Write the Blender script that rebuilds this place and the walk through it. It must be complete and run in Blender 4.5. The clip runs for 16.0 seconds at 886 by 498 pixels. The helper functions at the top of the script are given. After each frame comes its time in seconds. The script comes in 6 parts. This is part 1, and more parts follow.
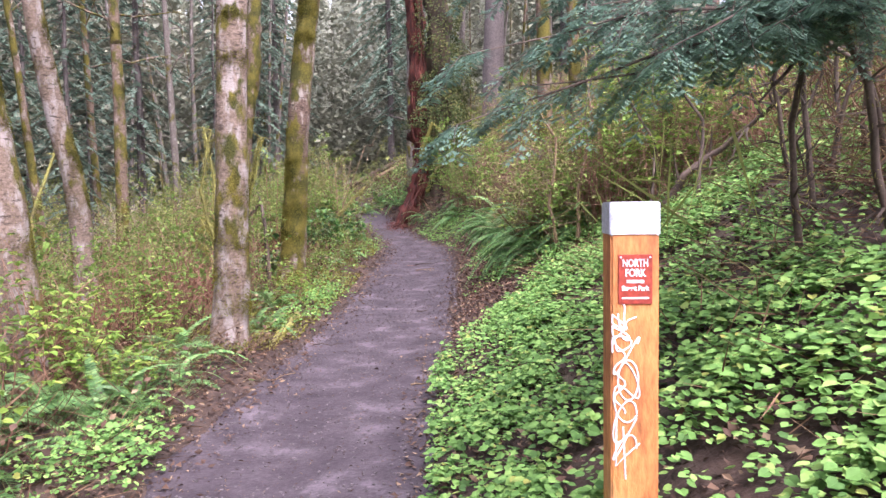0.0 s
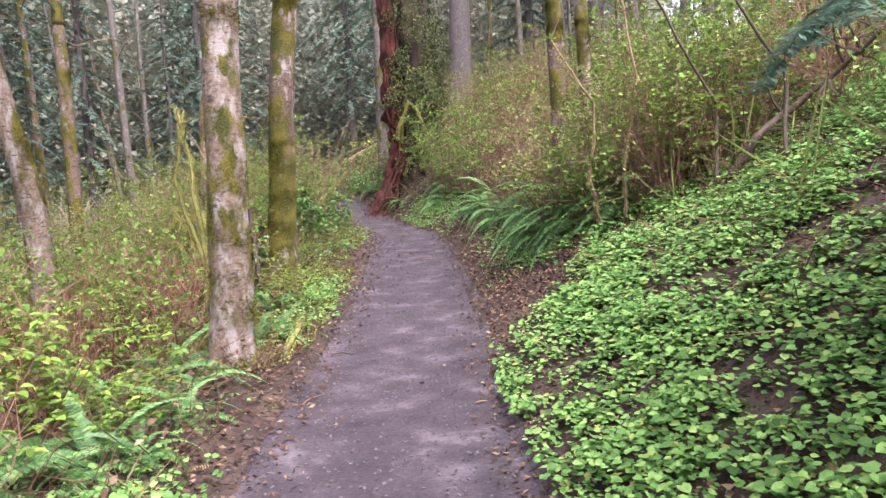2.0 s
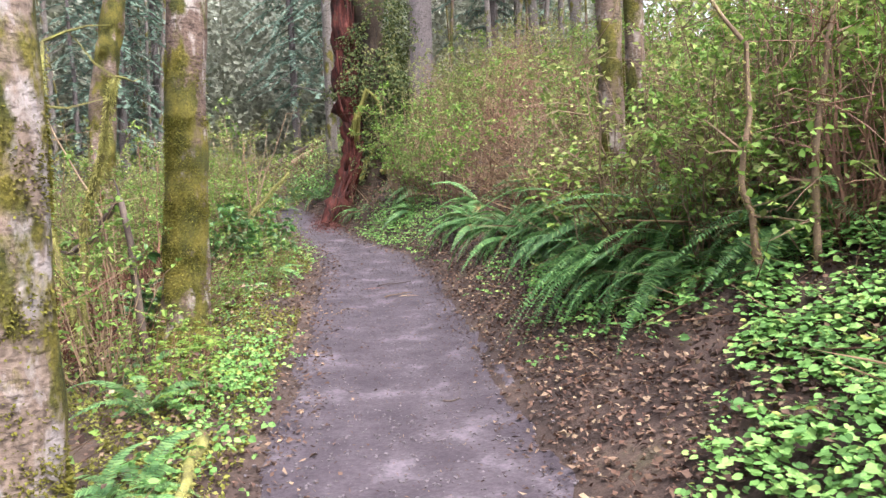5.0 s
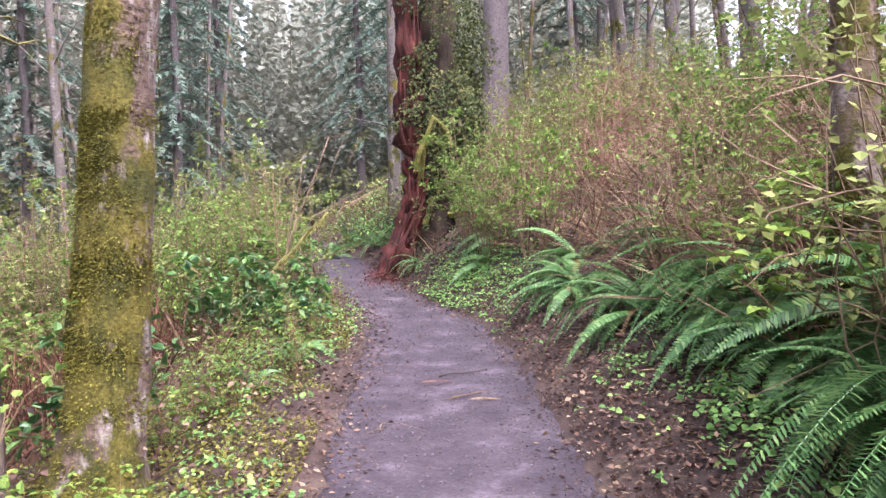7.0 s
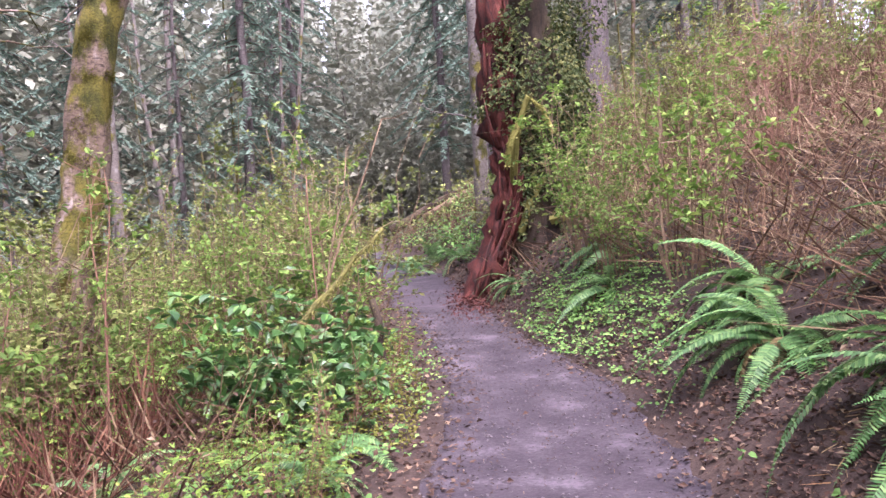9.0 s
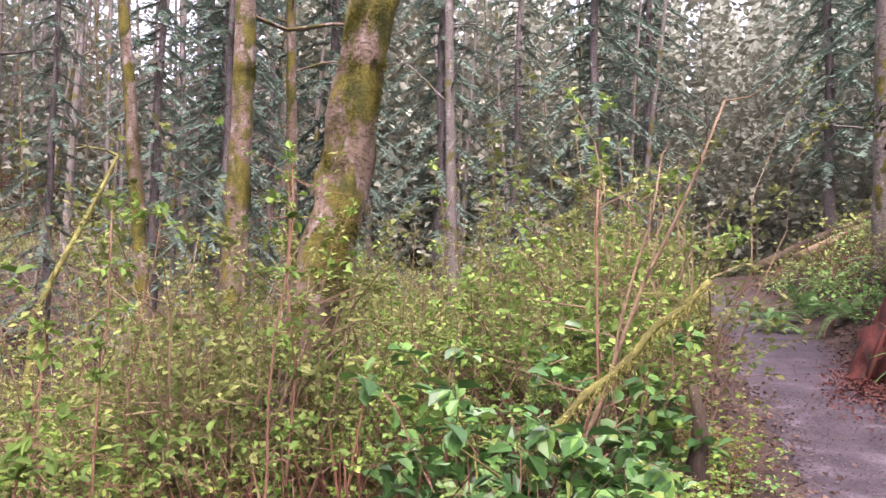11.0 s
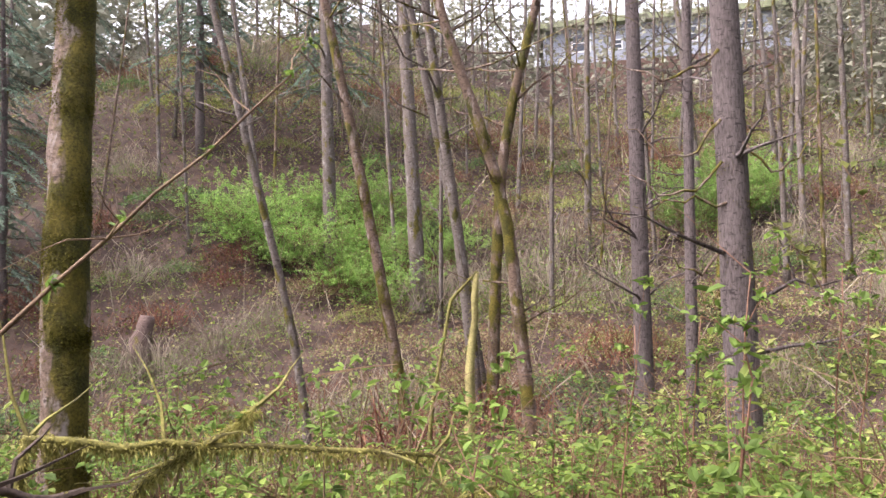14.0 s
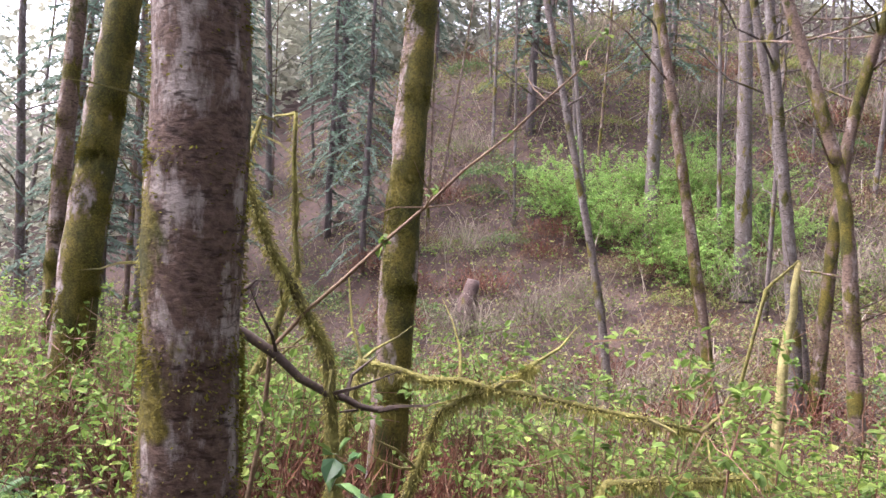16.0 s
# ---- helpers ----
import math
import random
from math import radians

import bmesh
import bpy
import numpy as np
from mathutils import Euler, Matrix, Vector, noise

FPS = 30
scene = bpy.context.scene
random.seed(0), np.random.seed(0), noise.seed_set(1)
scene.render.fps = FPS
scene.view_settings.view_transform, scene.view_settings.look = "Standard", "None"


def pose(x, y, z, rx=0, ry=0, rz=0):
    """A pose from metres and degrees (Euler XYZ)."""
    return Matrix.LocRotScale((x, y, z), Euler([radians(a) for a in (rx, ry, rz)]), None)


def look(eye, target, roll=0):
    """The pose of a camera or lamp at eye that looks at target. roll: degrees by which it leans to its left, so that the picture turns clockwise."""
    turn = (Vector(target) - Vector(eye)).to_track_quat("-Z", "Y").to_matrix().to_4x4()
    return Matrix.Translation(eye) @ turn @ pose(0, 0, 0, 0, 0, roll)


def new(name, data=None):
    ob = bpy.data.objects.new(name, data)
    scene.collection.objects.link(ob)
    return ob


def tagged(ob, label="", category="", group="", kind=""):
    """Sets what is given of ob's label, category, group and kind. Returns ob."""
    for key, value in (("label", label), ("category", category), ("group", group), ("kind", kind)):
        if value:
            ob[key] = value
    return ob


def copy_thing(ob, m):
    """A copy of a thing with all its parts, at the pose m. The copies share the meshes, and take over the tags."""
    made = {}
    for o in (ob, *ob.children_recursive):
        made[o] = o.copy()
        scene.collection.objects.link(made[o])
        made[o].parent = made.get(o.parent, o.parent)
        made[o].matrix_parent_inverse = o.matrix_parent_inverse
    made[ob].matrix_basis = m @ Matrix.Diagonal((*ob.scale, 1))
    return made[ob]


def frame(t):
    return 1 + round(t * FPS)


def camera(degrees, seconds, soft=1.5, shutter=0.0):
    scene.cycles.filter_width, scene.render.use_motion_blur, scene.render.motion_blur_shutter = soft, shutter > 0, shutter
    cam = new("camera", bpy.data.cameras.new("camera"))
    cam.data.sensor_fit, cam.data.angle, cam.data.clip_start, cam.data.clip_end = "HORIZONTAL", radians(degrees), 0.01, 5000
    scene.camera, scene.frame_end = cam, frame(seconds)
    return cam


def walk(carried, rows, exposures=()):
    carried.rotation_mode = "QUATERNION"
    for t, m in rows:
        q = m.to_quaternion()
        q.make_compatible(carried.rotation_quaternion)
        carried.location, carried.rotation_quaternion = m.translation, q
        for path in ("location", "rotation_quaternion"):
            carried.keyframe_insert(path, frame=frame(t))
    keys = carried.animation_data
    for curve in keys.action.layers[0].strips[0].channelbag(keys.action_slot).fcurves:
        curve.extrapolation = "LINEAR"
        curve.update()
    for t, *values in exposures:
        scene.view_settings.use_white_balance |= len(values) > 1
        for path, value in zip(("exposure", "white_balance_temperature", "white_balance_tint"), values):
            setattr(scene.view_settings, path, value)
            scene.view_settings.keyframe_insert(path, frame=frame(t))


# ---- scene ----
cam = camera(62.8, 16.0, soft=1.5)
METRES, EYE, TILT, LEAN, TURN = 14.0, 1.5, -3.5, 0.9, 0.0
ROWS = [
    (0.0, 0.0, 0.0, 0.0, 0.0, 0.0, 0.0),
    (0.5, -0.0133, 0.0066, -0.0007, 2.4, 0.68, 1.01),
    (1.0, -0.0285, 0.0219, -0.0021, 3.18, 0.76, 1.74),
    (1.5, -0.0402, 0.05, -0.0004, 2.08, 0.13, 2.37),
    (2.0, -0.0505, 0.0806, 0.0017, -3.49, -1.21, 2.49),
    (2.5, -0.0518, 0.1145, 0.0044, -8.2, -1.68, 2.67),
    (3.0, -0.0582, 0.1505, 0.0055, -11.03, -1.66, 2.57),
    (3.5, -0.0591, 0.1926, 0.0063, -15.42, -2.38, 2.64),
    (4.0, -0.0636, 0.239, 0.0097, -15.41, -3.04, 2.77),
    (4.5, -0.0665, 0.2814, 0.0149, -12.74, -1.53, 1.64),
    (5.0, -0.0672, 0.3268, 0.0194, -7.9, -0.87, 2.18),
    (7.5, -0.0524, 0.5734, 0.0401, -2.25, 3.22, 1.06),
    (8.0, -0.0511, 0.6222, 0.0466, -1.46, 3.14, 1.68),
    (10.5, -0.0686, 0.839, 0.0755, 23.62, 4.57, -1.37),
    (11.0, -0.0704, 0.8671, 0.0789, 31.57, 5.09, -3.9),
    (11.5, -0.0794, 0.8872, 0.0816, 41.17, 5.01, -4.62),
    (12.0, -0.0838, 0.9032, 0.0829, 55.56, 4.53, -5.24),
    (12.5, -0.0844, 0.9132, 0.0838, 70.86, 3.4, -4.45),
    (13.0, -0.077, 0.9172, 0.0844, 82.79, 1.78, -3.04),
    (13.5, -0.0713, 0.9219, 0.0865, 93.38, 0.79, -2.25),
    (14.0, -0.067, 0.9317, 0.0876, 103.84, 0.26, -2.15),
    (14.5, -0.0615, 0.9365, 0.0885, 112.7, -0.21, -1.95),
    (15.0, -0.0533, 0.9404, 0.0887, 119.44, -0.88, -2.12),
    (15.5, -0.051, 0.945, 0.0882, 124.37, -1.94, -3.63),
    (16.0, -0.0527, 0.9532, 0.0881, 129.1, -3.19, -5.14),
]
walk(cam, [(t, pose(0, 0, EYE, TILT, LEAN, TURN) @ pose(METRES * x, METRES * y, METRES * z, 90 + pitch, roll, yaw)) for t, x, y, z, yaw, pitch, roll in ROWS],
     exposures=[(0, 2.45, 6150, 25), (4, 2.6, 6350, 13), (5.2, 2.7, 6150, 12), (8, 2.74, 5900, 32), (11, 2.5, 6450, 30), (13, 2.35, 6850, 20), (16, 2.75, 6250, 27)])

# ---- light ----
world = bpy.data.worlds.new("overcast_sky")
scene.world = world
world.use_nodes = True
wn = world.node_tree.nodes
wl = world.node_tree.links
sky = wn.new("ShaderNodeTexSky")
sky.sky_type = "NISHITA"
sky.sun_disc = False
sky.sun_elevation = radians(52)
sky.sun_rotation = radians(148)
sky.air_density, sky.dust_density, sky.ozone_density = 1.0, 4.0, 1.0
grey = wn.new("ShaderNodeHueSaturation")
grey.inputs["Saturation"].default_value = 0.4
wl.new(sky.outputs[0], grey.inputs["Color"])
wl.new(grey.outputs[0], wn["Background"].inputs["Color"])
wn["Background"].inputs["Strength"].default_value = 0.15
sun = new("sun", bpy.data.lights.new("sun", "SUN"))
sun.data.energy, sun.data.angle, sun.data.color = 1.3, radians(40), (1.0, 0.96, 0.92)
sun.matrix_world = look((0, 0, 60), (-14, 22, 0))

# ---- materials ----


def nodes_of(name):
    m = bpy.data.materials.new(name)
    m.use_nodes = True
    nt = m.node_tree
    return m, nt, nt.nodes["Principled BSDF"]


def node(nt, kind, **values):
    n = nt.nodes.new(kind)
    for key, value in values.items():
        n.inputs[key].default_value = value
    return n


def ramp(nt, source, stops, hard=False):
    r = nt.nodes.new("ShaderNodeValToRGB")
    e = r.color_ramp.elements
    while len(e) < len(stops):
        e.new(0.5)
    for el, (p, c) in zip(e, stops):
        el.position, el.color = p, (*c, 1)
    if hard:
        r.color_ramp.interpolation = "CONSTANT"
    nt.links.new(source, r.inputs[0])
    return r.outputs[0]


def mix(nt, fac, a, b, how="MIX"):
    m = nt.nodes.new("ShaderNodeMix")
    m.data_type, m.blend_type = "RGBA", how
    for socket, value in ((m.inputs[0], fac), (m.inputs[6], a), (m.inputs[7], b)):
        if isinstance(value, (int, float)):
            socket.default_value = value
        elif isinstance(value, tuple):
            socket.default_value = (*value, 1)
        else:
            nt.links.new(value, socket)
    return m.outputs[2]


def coords(nt, scale=(1, 1, 1), world_space=False):
    src = nt.nodes.new("ShaderNodeNewGeometry").outputs["Position"] if world_space else nt.nodes.new("ShaderNodeTexCoord").outputs["Object"]
    mp = nt.nodes.new("ShaderNodeMapping")
    mp.inputs["Scale"].default_value = scale
    nt.links.new(src, mp.inputs[0])
    return mp.outputs[0]


def noise_tex(nt, co, scale, detail=4.0, rough=0.6):
    n = node(nt, "ShaderNodeTexNoise", Scale=scale, Detail=detail, Roughness=rough)
    nt.links.new(co, n.inputs["Vector"])
    return n.outputs["Fac"]


def bump(nt, b, height, strength, distance=0.02):
    n = node(nt, "ShaderNodeBump", Strength=strength, Distance=distance)
    nt.links.new(height, n.inputs["Height"])
    nt.links.new(n.outputs[0], b.inputs["Normal"])


def leaf_mat(name, stops, rough=0.5, glow=0.35, spread=0.25, shine=0.3):
    """Leaves: colour varies from leaf to leaf and plant to plant, light passes through."""
    m, nt, b = nodes_of(name)
    g = nt.nodes.new("ShaderNodeNewGeometry")
    o = nt.nodes.new("ShaderNodeObjectInfo")
    base = ramp(nt, g.outputs["Random Per Island"], stops)
    hs = nt.nodes.new("ShaderNodeHueSaturation")
    mr = node(nt, "ShaderNodeMapRange")
    mr.inputs["To Min"].default_value, mr.inputs["To Max"].default_value = 1 - spread, 1 + spread
    nt.links.new(o.outputs["Random"], mr.inputs["Value"])
    nt.links.new(mr.outputs[0], hs.inputs["Value"])
    nt.links.new(base, hs.inputs["Color"])
    n = noise_tex(nt, coords(nt), 30, 2)
    col = mix(nt, 0.35, hs.outputs[0], ramp(nt, n, [(0.3, (0.55, 0.5, 0.45)), (0.7, (1.3, 1.3, 1.2))]), "MULTIPLY")
    nt.links.new(col, b.inputs["Base Color"])
    b.inputs["Roughness"].default_value = rough
    b.inputs["Specular IOR Level"].default_value = shine
    t = nt.nodes.new("ShaderNodeBsdfTranslucent")
    nt.links.new(col, t.inputs["Color"])
    ms = node(nt, "ShaderNodeMixShader", Fac=glow)
    nt.links.new(b.outputs[0], ms.inputs[1])
    nt.links.new(t.outputs[0], ms.inputs[2])
    nt.links.new(ms.outputs[0], nt.nodes["Material Output"].inputs["Surface"])
    return m


def bark_mat(name, dark, mid, pale, moss=0.5, pale_at=0.55, ridged=False, side=0.0):
    """Bark with pale lichen plates, dark scars and moss in patches."""
    m, nt, b = nodes_of(name)
    co = coords(nt, (1, 1, 0.45), True)
    fine = noise_tex(nt, coords(nt, (1, 1, 0.25 if ridged else 1.6), True), 45 if ridged else 28, 5)
    broad = noise_tex(nt, co, 8.0, 7, 0.68)
    col = ramp(nt, fine, [(0.3, dark), (0.62, mid)])
    plates = ramp(nt, broad, [(pale_at - 0.05, (0, 0, 0)), (pale_at + 0.05, (1, 1, 1))])
    col = mix(nt, plates, col, mix(nt, fine, pale, tuple(c * 0.6 for c in pale)))
    marks = noise_tex(nt, coords(nt, (1, 1, 3), True), 9, 3)
    col = mix(nt, ramp(nt, marks, [(0.58, (0, 0, 0)), (0.66, (0.85, 0.85, 0.85))]), col, tuple(c * 0.6 for c in dark))
    if moss:
        patch = noise_tex(nt, coords(nt, (1, 1, 0.6), True), 3.6, 6, 0.58)
        lo = 0.66 - 0.3 * moss
        if side:
            sep = nt.nodes.new("ShaderNodeSeparateXYZ")
            nt.links.new(nt.nodes.new("ShaderNodeNewGeometry").outputs["Normal"], sep.inputs[0])
            ma = nt.nodes.new("ShaderNodeMath")
            ma.operation = "MULTIPLY_ADD"
            ma.inputs[1].default_value = side
            nt.links.new(sep.outputs["Y"], ma.inputs[0])
            nt.links.new(patch, ma.inputs[2])
            patch = ma.outputs[0]
        mask = ramp(nt, patch, [(lo, (0, 0, 0)), (lo + 0.06, (1, 1, 1))])
        green = ramp(nt, noise_tex(nt, coords(nt, (1, 1, 1), True), 60, 4), [(0.3, (0.038, 0.032, 0.008)), (0.7, (0.125, 0.11, 0.022))])
        old = ramp(nt, noise_tex(nt, coords(nt, (1, 1, 0.7), True), 5.5, 5, 0.6), [(0.38, (0.42, 0.5, 0.55)), (0.6, (1.15, 1.1, 1.0))])
        col = mix(nt, mask, col, mix(nt, 1.0, green, old, "MULTIPLY"))
        tuft = noise_tex(nt, coords(nt, (1, 1, 1), True), 38, 5, 0.75)
        ma2 = nt.nodes.new("ShaderNodeMath")
        ma2.operation = "MULTIPLY_ADD"
        nt.links.new(mask, ma2.inputs[0])
        nt.links.new(tuft, ma2.inputs[1])
        nt.links.new(fine, ma2.inputs[2])
        fine = ma2.outputs[0]
    nt.links.new(col, b.inputs["Base Color"])
    b.inputs["Roughness"].default_value = 0.9
    b.inputs["Specular IOR Level"].default_value = 0.2
    bump(nt, b, fine, 1.0 if ridged else 0.6, 0.03 if ridged else 0.02)
    return m


def plain_mat(name, stops, scale, rough=0.85, relief=0.4, stretch=(1, 1, 1), metal=0.0, fine=60):
    m, nt, b = nodes_of(name)
    co = coords(nt, stretch, True)
    a = noise_tex(nt, co, scale, 6)
    f = noise_tex(nt, co, fine, 3)
    col = mix(nt, 0.4, ramp(nt, a, stops), ramp(nt, f, [(0.3, (0.25, 0.25, 0.25)), (0.7, (1.75, 1.75, 1.75))]), "MULTIPLY")
    nt.links.new(col, b.inputs["Base Color"])
    b.inputs["Roughness"].default_value = rough
    b.inputs["Metallic"].default_value = metal
    b.inputs["Specular IOR Level"].default_value = 0.3
    if relief:
        bump(nt, b, f, relief, 0.01)
    return m


M_SOIL = plain_mat("forest_soil", [(0.3, (0.02, 0.012, 0.01)), (0.5, (0.04, 0.025, 0.02)), (0.6, (0.062, 0.04, 0.031)), (0.75, (0.05, 0.045, 0.022))], 2.2, 0.95, 0.8)
M_PATH = plain_mat("trodden_earth", [(0.28, (0.02, 0.014, 0.0185)), (0.45, (0.034, 0.025, 0.031)), (0.56, (0.046, 0.035, 0.042)), (0.64, (0.08, 0.064, 0.075)), (0.74, (0.11, 0.089, 0.103))], 2.6, 0.82, 0.75, fine=38)
M_LITTER = leaf_mat("dead_leaves", [(0.0, (0.03, 0.017, 0.013)), (0.45, (0.068, 0.037, 0.027)), (0.8, (0.12, 0.07, 0.048)), (1.0, (0.25, 0.18, 0.12))], 0.8, 0.1)
M_BANKLEAF = leaf_mat("bank_dead_leaves", [(0.0, (0.045, 0.024, 0.018)), (0.5, (0.1, 0.056, 0.042)), (0.85, (0.16, 0.1, 0.072)), (1.0, (0.3, 0.23, 0.15))], 0.85, 0.1, shine=0.1)
M_COVER = leaf_mat("groundcover_leaves", [(0.0, (0.07, 0.15, 0.045)), (0.35, (0.14, 0.28, 0.075)), (0.75, (0.215, 0.39, 0.11)), (0.95, (0.31, 0.47, 0.14)), (1.0, (0.3, 0.3, 0.08))], 0.6, 0.32, shine=0.15)
M_SPRING = leaf_mat("spring_leaves", [(0.0, (0.07, 0.12, 0.026)), (0.5, (0.125, 0.208, 0.043)), (0.85, (0.195, 0.3, 0.068)), (1.0, (0.28, 0.345, 0.092))], 0.6, 0.4, shine=0.2)
M_OLIVE = leaf_mat("olive_leaves", [(0.0, (0.095, 0.115, 0.034)), (0.5, (0.18, 0.215, 0.066)), (1.0, (0.29, 0.31, 0.11))], 0.7, 0.4, shine=0.15)
M_FRESH = leaf_mat("fresh_bush_leaves", [(0.0, (0.11, 0.22, 0.045)), (0.6, (0.18, 0.335, 0.075)), (1.0, (0.28, 0.44, 0.12))], 0.5, 0.4)
M_BERRY = leaf_mat("berry_leaves", [(0.0, (0.055, 0.105, 0.018)), (0.5, (0.115, 0.185, 0.032)), (0.85, (0.18, 0.265, 0.048)), (1.0, (0.27, 0.32, 0.07))], 0.55, 0.4, shine=0.25)
M_FERN = leaf_mat("fern_green", [(0.0, (0.05, 0.12, 0.04)), (0.6, (0.11, 0.225, 0.075)), (1.0, (0.22, 0.34, 0.12))], 0.4, 0.35)
M_FERNDRY = leaf_mat("dry_fern", [(0.0, (0.2, 0.11, 0.05)), (1.0, (0.36, 0.27, 0.15))], 0.8, 0.2)
M_SALAL = leaf_mat("glossy_leaves", [(0.0, (0.03, 0.08, 0.024)), (0.6, (0.065, 0.15, 0.04)), (0.9, (0.12, 0.23, 0.055)), (1.0, (0.2, 0.26, 0.07))], 0.3, 0.15)
M_NEEDLE = leaf_mat("conifer_needles", [(0.0, (0.095, 0.138, 0.112)), (0.6, (0.125, 0.178, 0.142)), (1.0, (0.155, 0.21, 0.162))], 0.85, 0.35, shine=0.08)
M_YEW = leaf_mat("bough_needles", [(0.0, (0.07, 0.12, 0.1)), (0.6, (0.11, 0.19, 0.15)), (1.0, (0.18, 0.28, 0.21))], 0.6, 0.4, shine=0.2)
M_IVY = leaf_mat("ivy_leaves", [(0.0, (0.03, 0.05, 0.018)), (0.6, (0.075, 0.095, 0.032)), (1.0, (0.17, 0.17, 0.06))], 0.6, 0.25, shine=0.15)
M_MOSS = leaf_mat("moss_tufts", [(0.0, (0.075, 0.07, 0.016)), (0.6, (0.112, 0.104, 0.022)), (1.0, (0.15, 0.14, 0.03))], 0.95, 0.25, shine=0.05)
# distance haze is mixed into this pale grey-green leaf colour
M_FARWOOD_HAZE = leaf_mat("far_wood_haze_leaves", [(0.0, (0.15, 0.16, 0.125)), (0.5, (0.23, 0.24, 0.185)), (1.0, (0.31, 0.315, 0.255))], 0.9, 0.3)
M_YMOSS = leaf_mat("hanging_moss", [(0.0, (0.15, 0.14, 0.04)), (0.5, (0.26, 0.245, 0.078)), (1.0, (0.38, 0.36, 0.13))], 0.95, 0.3, shine=0.05)
M_REDCRUMB = leaf_mat("red_crumbs", [(0.0, (0.04, 0.012, 0.01)), (1.0, (0.13, 0.04, 0.03))], 0.9, 0.0)
M_FERNISH = leaf_mat("shade_leaves", [(0.0, (0.04, 0.08, 0.03)), (0.6, (0.08, 0.15, 0.05)), (1.0, (0.15, 0.22, 0.07))], 0.6, 0.3)
M_TWIG = leaf_mat("grey_twigs", [(0.0, (0.12, 0.095, 0.08)), (0.6, (0.22, 0.185, 0.15)), (1.0, (0.32, 0.29, 0.23))], 0.9, 0.1, shine=0.1)
M_YWOOD = plain_mat("yellow_lichen_wood", [(0.3, (0.14, 0.12, 0.05)), (0.6, (0.27, 0.24, 0.1)), (0.8, (0.36, 0.33, 0.15))], 6.0, 0.95, 0.8)
M_VERGE = leaf_mat("verge_moss", [(0.0, (0.09, 0.08, 0.02)), (0.5, (0.17, 0.17, 0.04)), (1.0, (0.28, 0.28, 0.08))], 0.95, 0.3, shine=0.05)
M_REDCANE = leaf_mat("red_canes", [(0.0, (0.08, 0.03, 0.022)), (0.6, (0.16, 0.07, 0.048)), (1.0, (0.24, 0.13, 0.08))], 0.8, 0.1, shine=0.1)
M_PINKCANE = leaf_mat("pinkish_twigs", [(0.0, (0.18, 0.11, 0.075)), (0.5, (0.31, 0.215, 0.145)), (1.0, (0.45, 0.35, 0.23))], 0.85, 0.1, shine=0.1)
M_CANE = leaf_mat("thin_canes", [(0.0, (0.055, 0.03, 0.022)), (0.5, (0.12, 0.068, 0.045)), (1.0, (0.2, 0.14, 0.085))], 0.85, 0.1, shine=0.1)
M_SLOPE = leaf_mat("bramble_leaves", [(0.0, (0.13, 0.09, 0.07)), (0.35, (0.23, 0.165, 0.12)), (0.55, (0.28, 0.235, 0.15)), (0.8, (0.2, 0.23, 0.09)), (1.0, (0.25, 0.29, 0.11))], 0.9, 0.35, shine=0.1)
M_STEM = plain_mat("brown_stems", [(0.3, (0.09, 0.055, 0.035)), (0.6, (0.17, 0.115, 0.07)), (0.8, (0.2, 0.17, 0.08))], 4.0, 0.8, 0.3)
M_REDSTEM = plain_mat("reddish_stems", [(0.3, (0.1, 0.045, 0.03)), (0.7, (0.21, 0.115, 0.075))], 4.0, 0.7, 0.3)
M_DARKSTEM = plain_mat("dark_branches", [(0.3, (0.035, 0.025, 0.02)), (0.7, (0.085, 0.06, 0.048))], 4.0, 0.8, 0.3)
M_MOSSWOOD = plain_mat("mossy_wood", [(0.3, (0.06, 0.05, 0.024)), (0.5, (0.13, 0.12, 0.035)), (0.75, (0.25, 0.235, 0.07))], 6.0, 0.95, 0.8)
M_ALDER = bark_mat("alder_bark", (0.06, 0.042, 0.034), (0.17, 0.125, 0.1), (0.27, 0.23, 0.22), 0.6, 0.535, side=0.05)
M_ALDERBACK = bark_mat("alder_bark_mossy_behind", (0.06, 0.043, 0.033), (0.17, 0.125, 0.1), (0.29, 0.25, 0.24), 0.66, 0.54, side=0.15)
M_MAPLE = bark_mat("mossy_bark", (0.05, 0.034, 0.026), (0.14, 0.098, 0.075), (0.27, 0.22, 0.2), 0.56, 0.57, side=-0.05)
M_MOSSFRONT = bark_mat("dark_bark_mossy_one_side", (0.045, 0.028, 0.022), (0.115, 0.078, 0.062), (0.3, 0.26, 0.24), 0.5, 0.57, side=-0.14)
M_GREYBARK = bark_mat("grey_bark", (0.05, 0.04, 0.035), (0.135, 0.115, 0.105), (0.24, 0.22, 0.21), 0.35, 0.6)
M_FIRBARK = bark_mat("ridged_bark", (0.045, 0.036, 0.036), (0.135, 0.113, 0.112), (0.19, 0.165, 0.165), 0.0, 0.7, True)
M_DARKBARK = bark_mat("dark_bark", (0.05, 0.034, 0.03), (0.125, 0.088, 0.078), (0.25, 0.22, 0.21), 0.25, 0.66)
M_REDWOOD = plain_mat("red_rotten_wood", [(0.36, (0.016, 0.006, 0.005)), (0.5, (0.055, 0.012, 0.009)), (0.62, (0.085, 0.02, 0.014)), (0.72, (0.04, 0.03, 0.018))], 9.0, 0.9, 1.0, (1, 1, 0.3))
